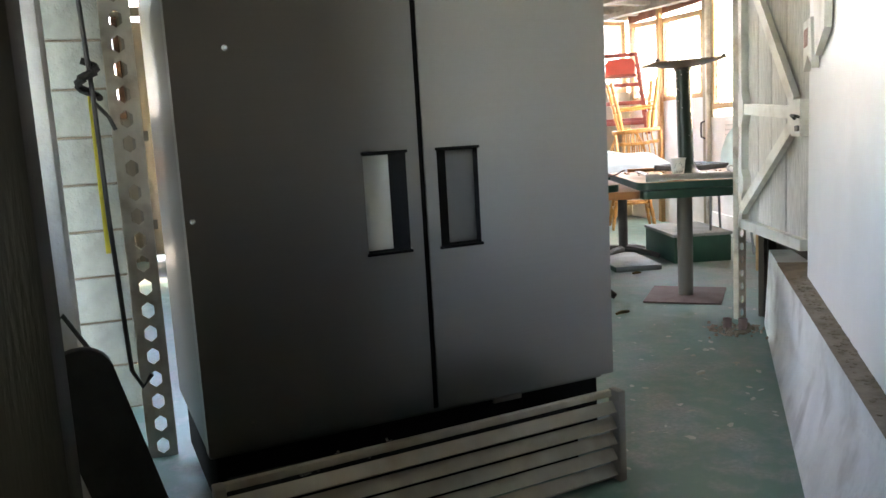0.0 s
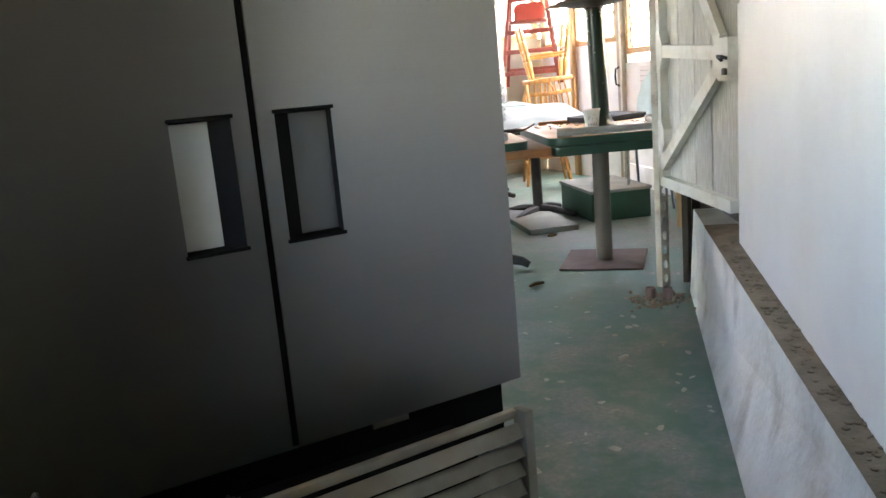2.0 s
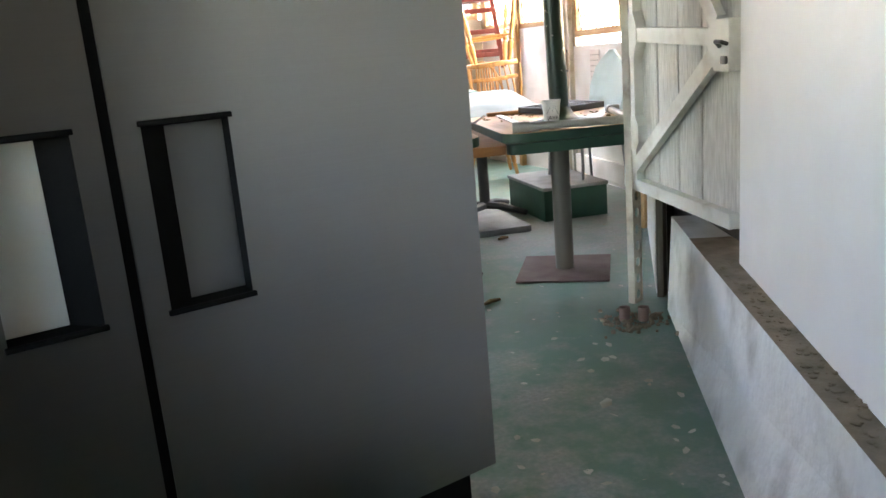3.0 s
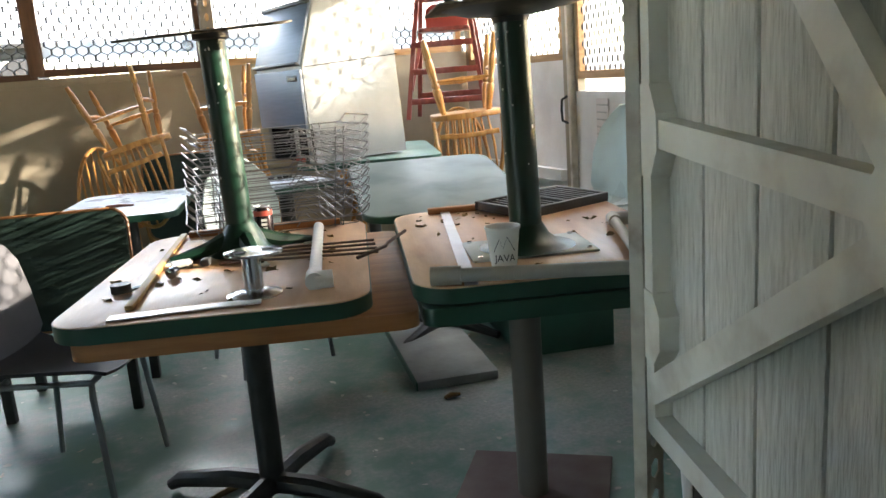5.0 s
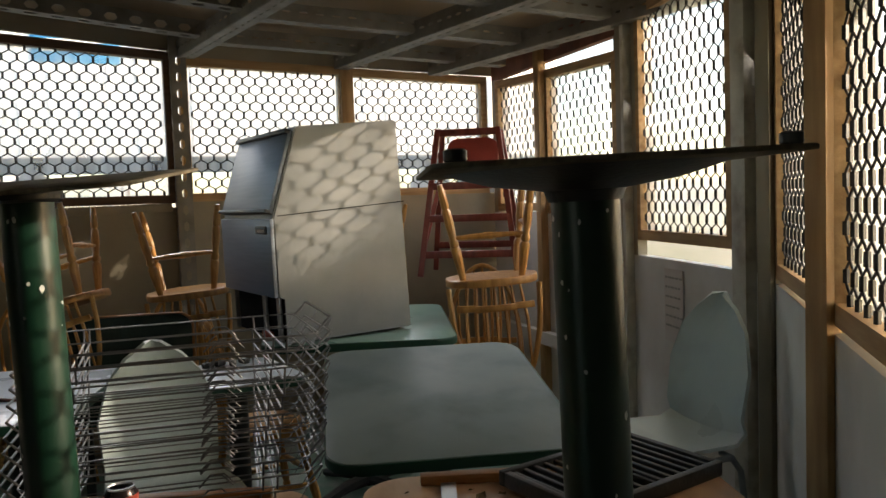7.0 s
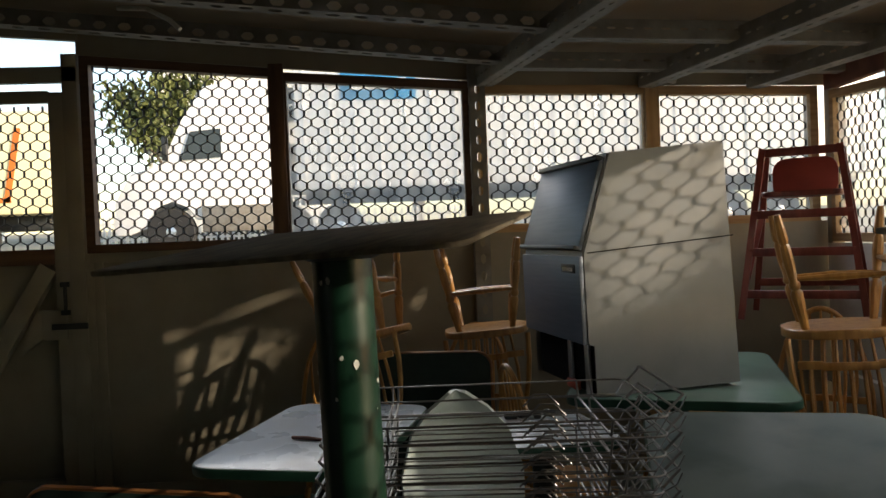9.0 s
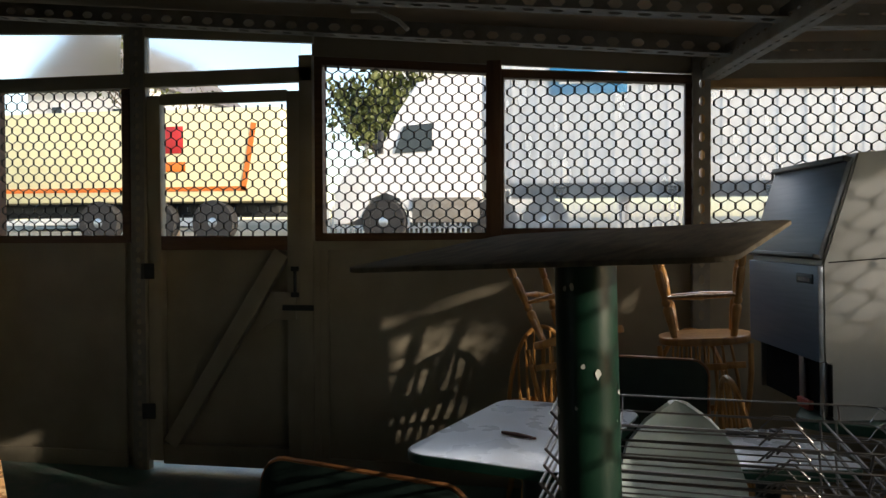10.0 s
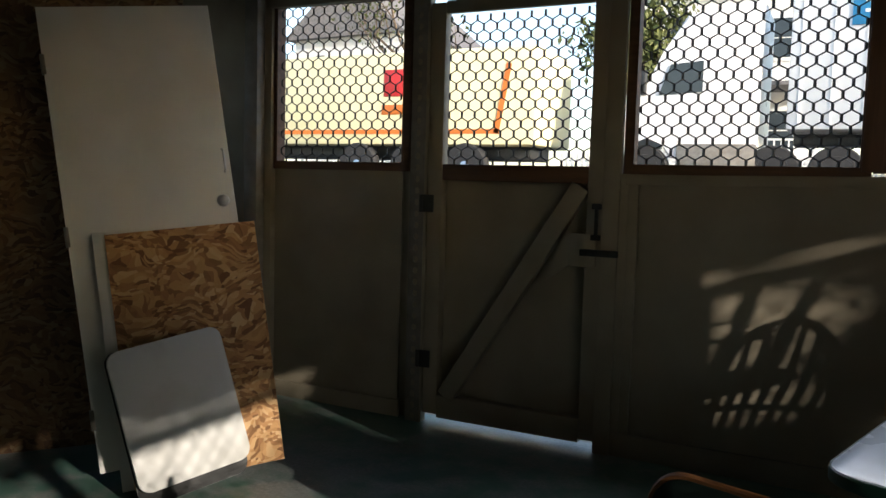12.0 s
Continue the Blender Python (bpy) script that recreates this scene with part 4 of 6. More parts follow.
    if flange == "spider":
        lathe(bm, [(hub, zt - 0.03), (hub + 0.012, zt - 0.025), (hub + 0.012, zt - 0.004)], (p.x, p.y, 0), 20)
    else:
        lathe(bm, [(hub, zt - 0.05), (hub + 0.006, zt - 0.034), (0.085, zt - 0.03), (0.13, zt - 0.024), (0.17, zt - 0.013), (0.20, zt - 0.004)], (p.x, p.y, 0), 24)
    part("hub", bm, M_IRON, t).matrix_local = tip
    bm = BM()
    pm_ = pose(p.x, p.y, 0, 0, 0, plate_rz - rz)
    PS = 0.5 if flange == "spider" else 0.46
    slab(bm, outline_rounded(PS, PS, 0.03, 4), zt - 0.003, zt + 0.004, 0.002, m=pm_)
    part("base_plate", bm, M_BASEPLATE, t, "dusty square base plate held in the air").matrix_local = tip @ pose(p.x, p.y, zt, *plate_tilt) @ pose(-p.x, -p.y, -zt)
    for sx in (-1, 1) if feet else ():
        for sy in (-1, 1):
            bm = BM()
            q = pm_ @ Vector(((PS / 2 - 0.03) * sx, (PS / 2 - 0.03) * sy, 0))
            lathe(bm, [(0.011, zt + 0.004), (0.014, zt + 0.007), (0.014, zt + 0.018), (0.011, zt + 0.02)], (q.x, q.y, 0), 12)
            part("rubber_foot", bm, M_IRON, t).matrix_local = tip
    return t


up_l = upturned_table("upturned_table", (2.305, 4.965), -20.0, 0.82, 1.22, (2.345, 5.10), "cafe table laid upside down, green pole and square plate pointing up", "spider", -20.0, r=0.045, zt=1.5, lean=1.4, feet=False, plate_tilt=(5.0, -1.2))
up_r = upturned_table("upturned_table", (3.21, 4.67), -20.0, 0.86, 1.22, (3.085, 4.475), "cafe table laid upside down, chipped green pole with a flared plate", "plate", -20.0, r=0.05, zt=1.492, lean=1.3)
T = 0.7655

# ---- things lying on the upturned tables ----
M_PAPER = surface("paper_cup_white", (0.8, 0.78, 0.73), rough=0.55, scale=10, bump=0.02)
M_REDBAND = surface("red_print", (0.5, 0.08, 0.05), rough=0.5, scale=10, bump=0)
M_INK = surface("black_print", (0.03, 0.03, 0.03), rough=0.5, scale=10, bump=0)
cup = thing("paper_cup", "white paper coffee cup with a dark mountain print and red foot", "cup", pose(2.862, 4.236, T) @ Matrix.Scale(1.2, 4))
bm = BM()
lathe(bm, [(0.026, 0.0), (0.0277, 0.0124)], n=24)
part("foot_band", bm, M_REDBAND, cup, "brown red stained foot")
bm = BM()
lathe(bm, [(0.0276, 0.0125), (0.038, 0.108), (0.0405, 0.108), (0.0405, 0.113), (0.037, 0.113), (0.0265, 0.014)], n=24)
part("wall", bm, M_PAPER, cup)


def text_on(name, s, size, m, mat, parent, bend=0.0, label=""):
    cu = bpy.data.curves.new(name, "FONT")
    cu.body, cu.size, cu.extrude = s, size, 0.0006
    cu.align_x, cu.align_y = "CENTER", "CENTER"
    tmp = new(name, cu)
    dep = bpy.context.evaluated_depsgraph_get()
    me = bpy.data.meshes.new_from_object(tmp.evaluated_get(dep))
    bpy.data.objects.remove(tmp)
    if bend:
        for v in me.vertices:
            a = v.co.x / bend
            v.co = Vector((bend * math.sin(a), v.co.y, bend * math.cos(a) - bend + v.co.z))
    me.materials.clear()
    me.materials.append(mat)
    ob = new(name, me)
    ob.parent = parent
    ob.matrix_local = m
    if label:
        ob["label"] = label
    return ob


text_on("lettering", "JAVA", 0.022, pose(-0.014, -0.0315, 0.045, 84, 0, -24), M_INK, cup, 0.034, "dark printed word")
bm = BM()
for pts in ([(-0.026, 0.06), (-0.012, 0.088), (-0.004, 0.068), (0.006, 0.094), (0.024, 0.06)],):
    sweep(bm, [(0.036 * math.sin(x / 0.036), -0.0005 - (0.0276 + 0.105 * (z - 0.0125)) * math.cos(x / 0.036), z) for x, z in pts], 0.0009, n=4)
mark = part("mountain_print", bm, M_INK, cup)
mark.matrix_local = pose(0, 0, 0, 0, 0, -24)

can = thing("drink_can", "dark energy drink can with red bands and white lettering", "can", pose(2.455, 5.235, T))
bm = BM()
lathe(bm, [(0.024, 0), (0.033, 0.008), (0.033, 0.118), (0.026, 0.13)], n=24)
part("body", bm, surface("can_black_red", (0.05, 0.035, 0.035), (0.03, 0.02, 0.02), rough=0.25, metal=0.6, scale=8, bump=0), can)
bm = BM()
lathe(bm, [(0.0335, 0.008), (0.0335, 0.028)], n=24)
part("band", bm, M_REDBAND, can, "red painted band")
bm = BM()
lathe(bm, [(0.0335, 0.1), (0.0335, 0.118)], n=24)
part("band", bm, M_REDBAND, can, "red painted band")
bm = BM()
lathe(bm, [(0.026, 0.130), (0.027, 0.134), (0.024, 0.134), (0.023, 0.130)], n=24)
part("lid", bm, M_ALU, can)
bm = BM()
for z in (0.04, 0.055, 0.07, 0.085):
    box(bm, (0, -0.0335, z), (0.02, 0.0015, 0.009))
part("lettering", bm, M_PAPER, can, "white upright lettering").matrix_local = pose(0, 0, 0, 0, 0, -12)


def pipe(name, a, b, r, mat, label, fit_a=None, fit_b=None):
    a, b = Vector(a), Vector(b)
    t = thing(name, label, "pipe", Matrix.Translation(a))
    d = b - a
    bm = BM()
    rod(bm, (0, 0, 0), d, r, n=16)
    part("tube", bm, mat, t)
    u = d.normalized()
    for q, f in ((Vector(), fit_a), (d, fit_b)):
        if f:
            s = u if q.length == 0 else -u
            bm = BM()
            rod(bm, q - s * 0.02, q + s * 0.06, r * 1.35, n=16)
            if f == "elbow":
                w = Vector((0, 0, -1))
                rod(bm, q, q + Vector((-u.y, u.x, 0)) * 0.05, r * 1.35, n=16)
            part("fitting", bm, mat, t)
    return t


pipe("pipe", (2.672, 4.255, T + 0.026), (3.16, 3.95, T + 0.026), 0.019, M_PVC, "grey plastic pipe with fittings lying on the table edge", "tee", None)
pipe("pipe", (3.475, 4.55, T + 0.026), (3.14, 3.99, T + 0.03), 0.017, M_PVC, "grey plastic pipe laid across the table corner", "elbow", "tee")
pipe("pipe", (2.665, 5.27, T + 0.021), (2.40, 4.47, T + 0.021), 0.019, surface("white_pipe", (0.66, 0.66, 0.64), rough=0.35, scale=5), "white plastic pipe with a grey socket on the table", None, "elbow")
bar_s = thing("metal_strip", "shiny crimped aluminium strip lying on the table", "strip", plan_frame((3.2, 5.29), (2.735, 4.19), T))
bm = BM()
cross = [[bm.verts.new((k * 0.027, y, 0.002 + 0.005 * (k % 2) + z)) for y, z in ((-0.018, 0), (0.018, 0), (0.018, 0.003), (-0.018, 0.003))] for k in range(45)]
for a, b in zip(cross, cross[1:]):
    for j in range(4):
        bm.faces.new((a[j], a[(j + 1) % 4], b[(j + 1) % 4], b[j]))
part("strip", bm, M_ALU, bar_s)
st2 = thing("metal_strip", "flat pale metal strip lying along the table front", "strip", plan_frame((1.875, 4.53), (2.21, 4.44), T))
bm = BM()
box(bm, (0.19, 0, 0.003), (0.38, 0.05, 0.004), 0.001)
part("strip", bm, M_ALU, st2)
lath = thing("wood_lath", "thin yellow wooden lath lying on the table", "lath", plan_frame((1.93, 4.58), (2.235, 5.64), T))
bm = BM()
box(bm, (0.53, 0, 0.008), (1.06, 0.022, 0.014), 0.002)
part("lath", bm, wood_material("yellow_pine", (0.45, 0.27, 0.08), (0.6, 0.4, 0.15), axis=0), lath)

stool = thing("chrome_stool_base", "small chrome spool base with a slotted round top", "chrome base", pose(2.245, 4.515, T))
bm = BM()
lathe(bm, [(0.075, 0), (0.075, 0.004), (0.05, 0.012), (0.028, 0.016)], n=28)
part("base_disc", bm, M_CHROME, stool)
bm = BM()
rod(bm, (0, 0, 0.014), (0, 0, 0.115), 0.026, n=20)
part("column", bm, M_CHROME, stool)
bm = BM()
o = [(0.082 * math.cos(a), 0.05 * math.sin(a)) for a in [2 * math.pi * k / 28 for k in range(28)]]
slab(bm, o, 0.114, 0.122, 0.003)
part("top_flange", bm, M_CHROME, stool).matrix_local = pose(0, 0, 0, 5, 3, 10)
for x in (-0.04, 0.04):
    bm = BM()
    slab(bm, [(x + 0.018 * math.cos(a), 0.012 * math.sin(a)) for a in [2 * math.pi * k / 12 for k in range(12)]], 0.1225, 0.1235)
    part("slot", bm, M_IRON, stool, "dark slot holes").matrix_local = pose(0, 0, 0, 5, 3, 10)
for nm, p, lab in (("tape_roll", (1.93, 4.82), "black tape roll with a loose end"),):
    t = thing(nm, lab, "tape", pose(*p, T))
    bm = BM()
    lathe(bm, [(0.016, 0), (0.028, 0.0), (0.028, 0.024), (0.016, 0.024)], n=20)
    part("roll", bm, M_IRON, t)
    bm = BM()
    box(bm, (0.05, 0.02, 0.003), (0.07, 0.02, 0.002), 0, rot=pose(0, 0, 0, 0, 0, 25))
    part("loose_end", bm, M_IRON, t)
bm = BM()
lathe(bm, [(0.008, 0), (0.017, 0.004), (0.017, 0.036), (0.01, 0.04)], n=14, rot=pose(0, 0.02, 0.017, 90))
ob = part("pipe_coupling", bm, M_CHROME)
ob.matrix_world = pose(2.085, 4.9, T, 0, 0, -30)
tagged(ob, "small bright metal coupling on the lath", "coupling")
for k, (x, y, s) in enumerate(((2.13, 5.03, 0.04), (2.19, 5.12, 0.035), (2.2, 5.0, 0.03))):
    bm = BM()
    box(bm, (0, 0, 0.012), (s * 1.6, s, 0.022), 0.006)
    ob = part("scrap_block", bm, M_IRON if k else M_CHIP)
    ob.matrix_world = pose(x, y, T, 0, 0, 35 * k)
    tagged(ob, "small scrap fitting lying beside the bracket", "scrap", "table scraps")

rack = thing("wire_rack", "bent dark wire rack of four long rods bridging two tables", "wire rack", plan_frame((2.42, 4.93), (2.86, 4.62), T))
for k in range(4):
    bm = BM()
    y = -0.10 + 0.062 * k
    sweep(bm, [(-0.16 + 0.03 * k, y, 0.012), (0.36 - 0.02 * k, y * 1.0, 0.03)], 0.0045, n=6)
    part("rod", bm, M_RUSTIRON, rack)
bm = BM()
sweep(bm, [(0.30, -0.13, 0.02), (0.37, -0.04, 0.035), (0.36, 0.03, 0.03), (0.40, 0.12, 0.05)], 0.006, n=6)
part("end_bar", bm, M_RUSTIRON, rack)

tray = thing("drip_tray", "black slotted plastic drip tray lying tilted on the table", "tray", pose(3.53, 5.07, T + 0.005, 2, 0, 12))
bm = BM()
for x, y, w, d in ((0, -0.135, 0.46, 0.02), (0, 0.135, 0.46, 0.02), (-0.22, 0, 0.02, 0.25), (0.22, 0, 0.02, 0.25), (0, 0, 0.012, 0.25)):
    box(bm, (x, y, 0.018), (w, d, 0.036), 0.003)
part("rim", bm, M_IRON, tray)
bm = BM()
box(bm, (0, 0, 0.004), (0.44, 0.27, 0.006))
part("floor", bm, M_DARKGAP, tray, smooth=False)
for k in range(13):
    bm = BM()
    box(bm, (-0.20 + 0.033 * k + 0.002, 0, 0.026), (0.012, 0.25, 0.01), 0.002)
    part("slat", bm, M_IRON, tray)
leaf = surface("dried_leaf", (0.2, 0.13, 0.05), (0.1, 0.07, 0.03), rough=0.9, scale=10)
r3 = random.Random(12)
for cx, cy, w, d, cnt, nm in ((2.3, 4.96, 0.7, 1.05, 40, "table_debris"), (3.21, 4.66, 0.72, 1.05, 46, "table_debris")):
    bm = BM()
    m = pose(cx, cy, T, 0, 0, -20)
    for k in range(cnt):
        s = r3.uniform(0.004, 0.015)
        q = m @ pose(r3.uniform(-w / 2, w / 2), r3.uniform(-d / 2, d / 2), 0.004, r3.uniform(-20, 20), r3.uniform(-20, 20), r3.uniform(0, 360))
        vs = [bm.verts.new(q @ Vector((s * math.cos(a) * 1.7, s * math.sin(a), s * 0.3 * math.sin(3 * a)))) for a in (0, 0.8, 1.7, 2.6, 3.6, 4.6, 5.5)]
        bm.faces.new(vs)
    tagged(part(nm, bm, leaf, None, smooth=False), "dry leaf crumbs and grit on the table", "debris", "", "stuff")

# stacked wire baskets at the back of the table
M_WIRE = surface("dull_silver_wire", (0.3, 0.3, 0.31), rough=0.35, metal=1.0, scale=20, bump=0)


def wire_basket(m, group):
    t = thing("wire_basket", "shallow silver wire tray with bent-up end hooks, nested in a stack", "basket", m, group)
    W, D, H, w, d = 0.62, 0.40, 0.035, 0.60, 0.36
    bm = BM()
    sweep(bm, [(x, y, H) for x, y in outline_rounded(W, D, 0.03, 3)], 0.0022, n=5, closed=True)
    part("rim", bm, M_WIRE, t)
    for k in range(3):
        y = -d / 2 + d * k / 2
        bm = BM()
        sweep(bm, [(-W / 2, y, H), (-w / 2 + 0.01, y, 0.004), (w / 2 - 0.01, y, 0.004), (W / 2, y, H), (W / 2 + 0.022, y, H + 0.012), (W / 2 + 0.034, y, H + 0.034)], 0.0017, n=5)
        part("long_wire", bm, M_WIRE, t)
    for x in (-0.235, -0.222, 0.2, 0.232):
        bm = BM()
        sweep(bm, [(x, -D / 2, H), (x, -d / 2, 0), (x, d / 2, 0), (x, D / 2, H)], 0.0026, n=5)
        part("cross_wire", bm, M_WIRE, t)
    for y in (-0.12, -0.02, 0.08):
        bm = BM()
        sweep(bm, [(0.06, y, 0.004), (0.085, y, 0.03), (0.115, y, 0.03), (0.14, y, 0.004)], 0.0022, n=5)
        part("clip", bm, M_WIRE, t)
    for s in (-1, 1):
        bm = BM()
        sweep(bm, [(s * W / 2, -0.16, H), (s * (W / 2 + 0.034), -0.16, H + 0.034), (s * (W / 2 + 0.034), 0.16, H + 0.034), (s * W / 2, 0.16, H)], 0.003, n=5)
        part("handle", bm, M_WIRE, t)
    return t


b0 = wire_basket(pose(2.58, 5.54, T + 0.003, 0, 0, -9), "stacked wire baskets")
for k in range(1, 11):
    copy_thing(b0, pose(2.58 + 0.004 * k, 5.54 + 0.005 * k, T + 0.003 + 0.034 * k, 0.5 * (k % 3) - 0.5, 0.5 * (k % 2), -9 + 0.5 * k + 0.8 * (k % 2)))

# ---- more furniture ----
M_OAK = wood_material("golden_oak", (0.34, 0.15, 0.04), (0.55, 0.28, 0.08), rough=0.35, axis=2, scale=6, stretch=6, coat=0.2, vary=0.12)
M_REDCHAIR = wood_material("red_stained_wood", (0.16, 0.025, 0.02), (0.26, 0.05, 0.035), rough=0.4, axis=2, coat=0.2)
M_SHELL = surface("pale_blue_green_shell", (0.58, 0.68, 0.67), (0.5, 0.6, 0.59), rough=0.3, scale=3, bump=0.02, dirt=(0.36, 0.38, 0.36), dirt_scale=3)
M_BLACKSHELL = surface("black_plastic_shell", (0.03, 0.032, 0.04), (0.05, 0.05, 0.06), rough=0.55, scale=6, bump=0.05)
M_TUBE = surface("grey_steel_tube", (0.3, 0.33, 0.34), (0.24, 0.26, 0.27), rough=0.35, metal=0.6, scale=10, bump=0.02)
M_DARKGREEN = surface("dark_green_vinyl", (0.02, 0.042, 0.034), (0.014, 0.03, 0.025), rough=0.45, scale=12, bump=0.1)
M_BLUETOP = surface("blue_grey_laminate", (0.6, 0.67, 0.75), (0.53, 0.6, 0.68), rough=0.28, scale=3, bump=0.03, dirt=(0.5, 0.53, 0.55), dirt_scale=5)
M_GREYTOP = surface("grey_green_laminate", (0.17, 0.22, 0.225), (0.135, 0.18, 0.185), rough=0.5, scale=3, bump=0.03, dirt=(0.07, 0.11, 0.11), dirt_scale=3.2, dirt_amount=0.7)


def turned(bm, a, b, r):
    """A turned leg: bulbs and rings along its length."""
    a, b = Vector(a), Vector(b)
    prof = [(0, .75), (.1, .9), (.25, 1.15), (.33, 1.2), (.36, .75), (.38, 1.1), (.41, 1.1), (.43, .8), (.6, 1.1), (.72, 1.0), (.75, .7), (.78, 1.0), (.9, .85), (1, .6)]
    sweep(bm, [a.lerp(b, t) for t, _ in prof], [r * k for _, k in prof], n=9)


def windsor(m):
    """A hoop-backed wooden chair, origin at floor level under the seat."""
    t = thing("windsor_chair", "golden oak hoop-back chair with turned legs and spindles", "chair", m, "stacked wooden chairs")
    bm = BM()
    pts = [(0.21 * math.copysign(abs(math.cos(a)) ** 0.7, math.cos(a)), (0.2 if math.sin(a) < 0 else 0.185) * math.copysign(abs(math.sin(a)) ** 0.75, math.sin(a))) for a in [2 * math.pi * k / 32 for k in range(32)]]
    slab(bm, pts, 0.43, 0.465, 0.009)
    part("seat", bm, M_OAK, t)
    feet = []
    for sx in (-1, 1):
        for sy in (-1, 1):
            a, b = Vector((0.13 * sx, 0.12 * sy, 0.435)), Vector((0.2 * sx, 0.2 * sy, 0.0))
            feet.append((a, b))
            bm = BM()
            turned(bm, a, b, 0.019)
            part("leg", bm, M_OAK, t)
    for i, j, z in ((0, 1, 0.55), (2, 3, 0.55), (0, 2, 0.42), (1, 3, 0.45)):
        bm = BM()
        a, b = feet[i][0].lerp(feet[i][1], z), feet[j][0].lerp(feet[j][1], z)
        sweep(bm, [a.lerp(b, s) for s in (0, .2, .45, .5, .55, .8, 1)], [0.008, 0.011, 0.014, 0.017, 0.014, 0.011, 0.008], n=8)
        part("stretcher", bm, M_OAK, t)
    hoop = [(0.2 * math.cos(a) * (1 - 0.1 * math.sin(a)), 0.165 + 0.075 * math.sin(a), 0.46 + 0.5 * max(0.0, math.sin(a)) ** 0.8) for a in [math.pi * k / 18 for k in range(19)]]
    bm = BM()
    sweep(bm, hoop, 0.0125, n=8)
    part("hoop", bm, M_OAK, t)
    for k in range(7):
        x = -0.135 + 0.045 * k
        top = 0.46 + 0.5 * (1 - (abs(x) / 0.2) ** 2) ** 0.42
        bm = BM()
        sweep(bm, [(x * 0.85, 0.16, 0.46), (x, 0.165 + 0.03, 0.46 + (top - 0.46) * 0.4), (x * 1.02, 0.165 + 0.07 * (top - 0.46) / 0.5, top)], [0.006, 0.0085, 0.0055], n=6)
        part("spindle", bm, M_OAK, t)
    bm = BM()
    rail = [(-0.17, 0.18, 0.55), (-0.09, 0.195, 0.556), (0, 0.20, 0.56), (0.09, 0.195, 0.556), (0.17, 0.18, 0.55)]
    for p, q in zip(rail, rail[1:]):
        c = (Vector(p) + Vector(q)) / 2
        box(bm, c, ((Vector(q) - Vector(p)).length + 0.004, 0.012, 0.03), 0.003, rot=pose(0, 0, 0, 0, 0, math.degrees(math.atan2(q[1] - p[1], q[0] - p[0]))))
    part("back_rail", bm, M_OAK, t)
    return t


# each upside-down chair rests on the hoop of a chair standing behind it
chair0 = windsor(pose(2.15, 8.2, 0.03, 0, 0, 15))
copy_thing(chair0, pose(2.86, 8.16, 0.03, 0, 0, -8))
copy_thing(chair0, pose(4.42, 7.45, 0.03, 0, 0, -24) @ Matrix.Scale(1.08, 4))
copy_thing(chair0, pose(4.05, 8.25, 0.03, 0, 0, -5))
copy_thing(chair0, pose(2.2, 7.9, 1.44, 176, -15, -20))
copy_thing(chair0, pose(2.86, 7.9, 1.46, 180, -4, -8))
copy_thing(chair0, pose(4.25, 7.1, 1.54, 180, -3, -24) @ Matrix.Scale(1.1, 4))
copy_thing(chair0, pose(3.98, 8.18, 1.45, 180, -3, 178))
copy_thing(chair0, pose(3.1, 7.15, 0.0, 0, 0, 100))

# red high chair standing on the seats behind
high = thing("high_chair", "red stained wooden high chair with slanting side frames", "high chair", pose(4.62, 7.98, 1.0, 0, 0, -34) @ Matrix.Scale(1.08, 4))
for sx in (-1, 1):
    for y0, y1 in ((-0.24, -0.1), (0.24, 0.06)):
        bm = BM()
        a, b = Vector((0.27 * sx, y0, 0.0)), Vector((0.17 * sx, y1, 0.82))
        sweep(bm, [a, b], 0.021, n=4)
        part("leg", bm, M_REDCHAIR, high, smooth=False)
    bm = BM()
    sweep(bm, [(0.24 * sx, -0.2, 0.2), (0.2 * sx, 0.14, 0.55)], 0.018, n=4)
    part("side_brace", bm, M_REDCHAIR, high, smooth=False)
for y, z, w in ((-0.22, 0.12, 0.5), (-0.19, 0.32, 0.46), (-0.16, 0.5, 0.44), (-0.1, 0.8, 0.36), (0.2, 0.15, 0.5)):
    bm = BM()
    box(bm, (0, y, z), (w, 0.02, 0.04), 0.004)
    part("crossbar", bm, M_REDCHAIR, high)
bm = BM()
slab(bm, outline_rounded(0.36, 0.3, 0.05), 0.585, 0.61, 0.006)
part("seat", bm, M_REDCHAIR, high)
bm = BM()
slab(bm, outline_rounded(0.3, 0.2, 0.06), 0, 0.02, 0.006, m=pose(0, 0.1, 0.68, 80))
part("backrest", bm, surface("red_seat_pad", (0.42, 0.07, 0.05), rough=0.5, scale=6), high, "brighter red back pad")


# ice machine
M_ICEFRONT = surface("blue_grey_front", (0.19, 0.22, 0.27), (0.16, 0.19, 0.235), rough=0.4, metal=0.3, scale=4, bump=0.04, stretch=(1, 1, 20))
M_ICESIDE = surface("grey_vinyl_steel", (0.215, 0.225, 0.23), (0.19, 0.2, 0.205), rough=0.42, metal=0.4, scale=5, bump=0.05, dirt=(0.3, 0.3, 0.29), dirt_scale=2)
ice = thing("ice_machine", "grey ice machine with a sloping dark front on a green table", "ice machine", pose(3.145, 6.865, 0.862, 0, -1.2, 9))
W = 0.65
prof = [(0.0, 0.2), (0.0, 0.545), (0.125, 0.925), (0.62, 0.955), (0.645, 0.0), (0.03, 0.0), (0.03, 0.2)]
bm = BM()
lo = [bm.verts.new((x, 0, z)) for x, z in prof]
hi = [bm.verts.new((x, W, z)) for x, z in prof]
k = len(prof)
bm.faces.new(lo)
bm.faces.new(hi[::-1])
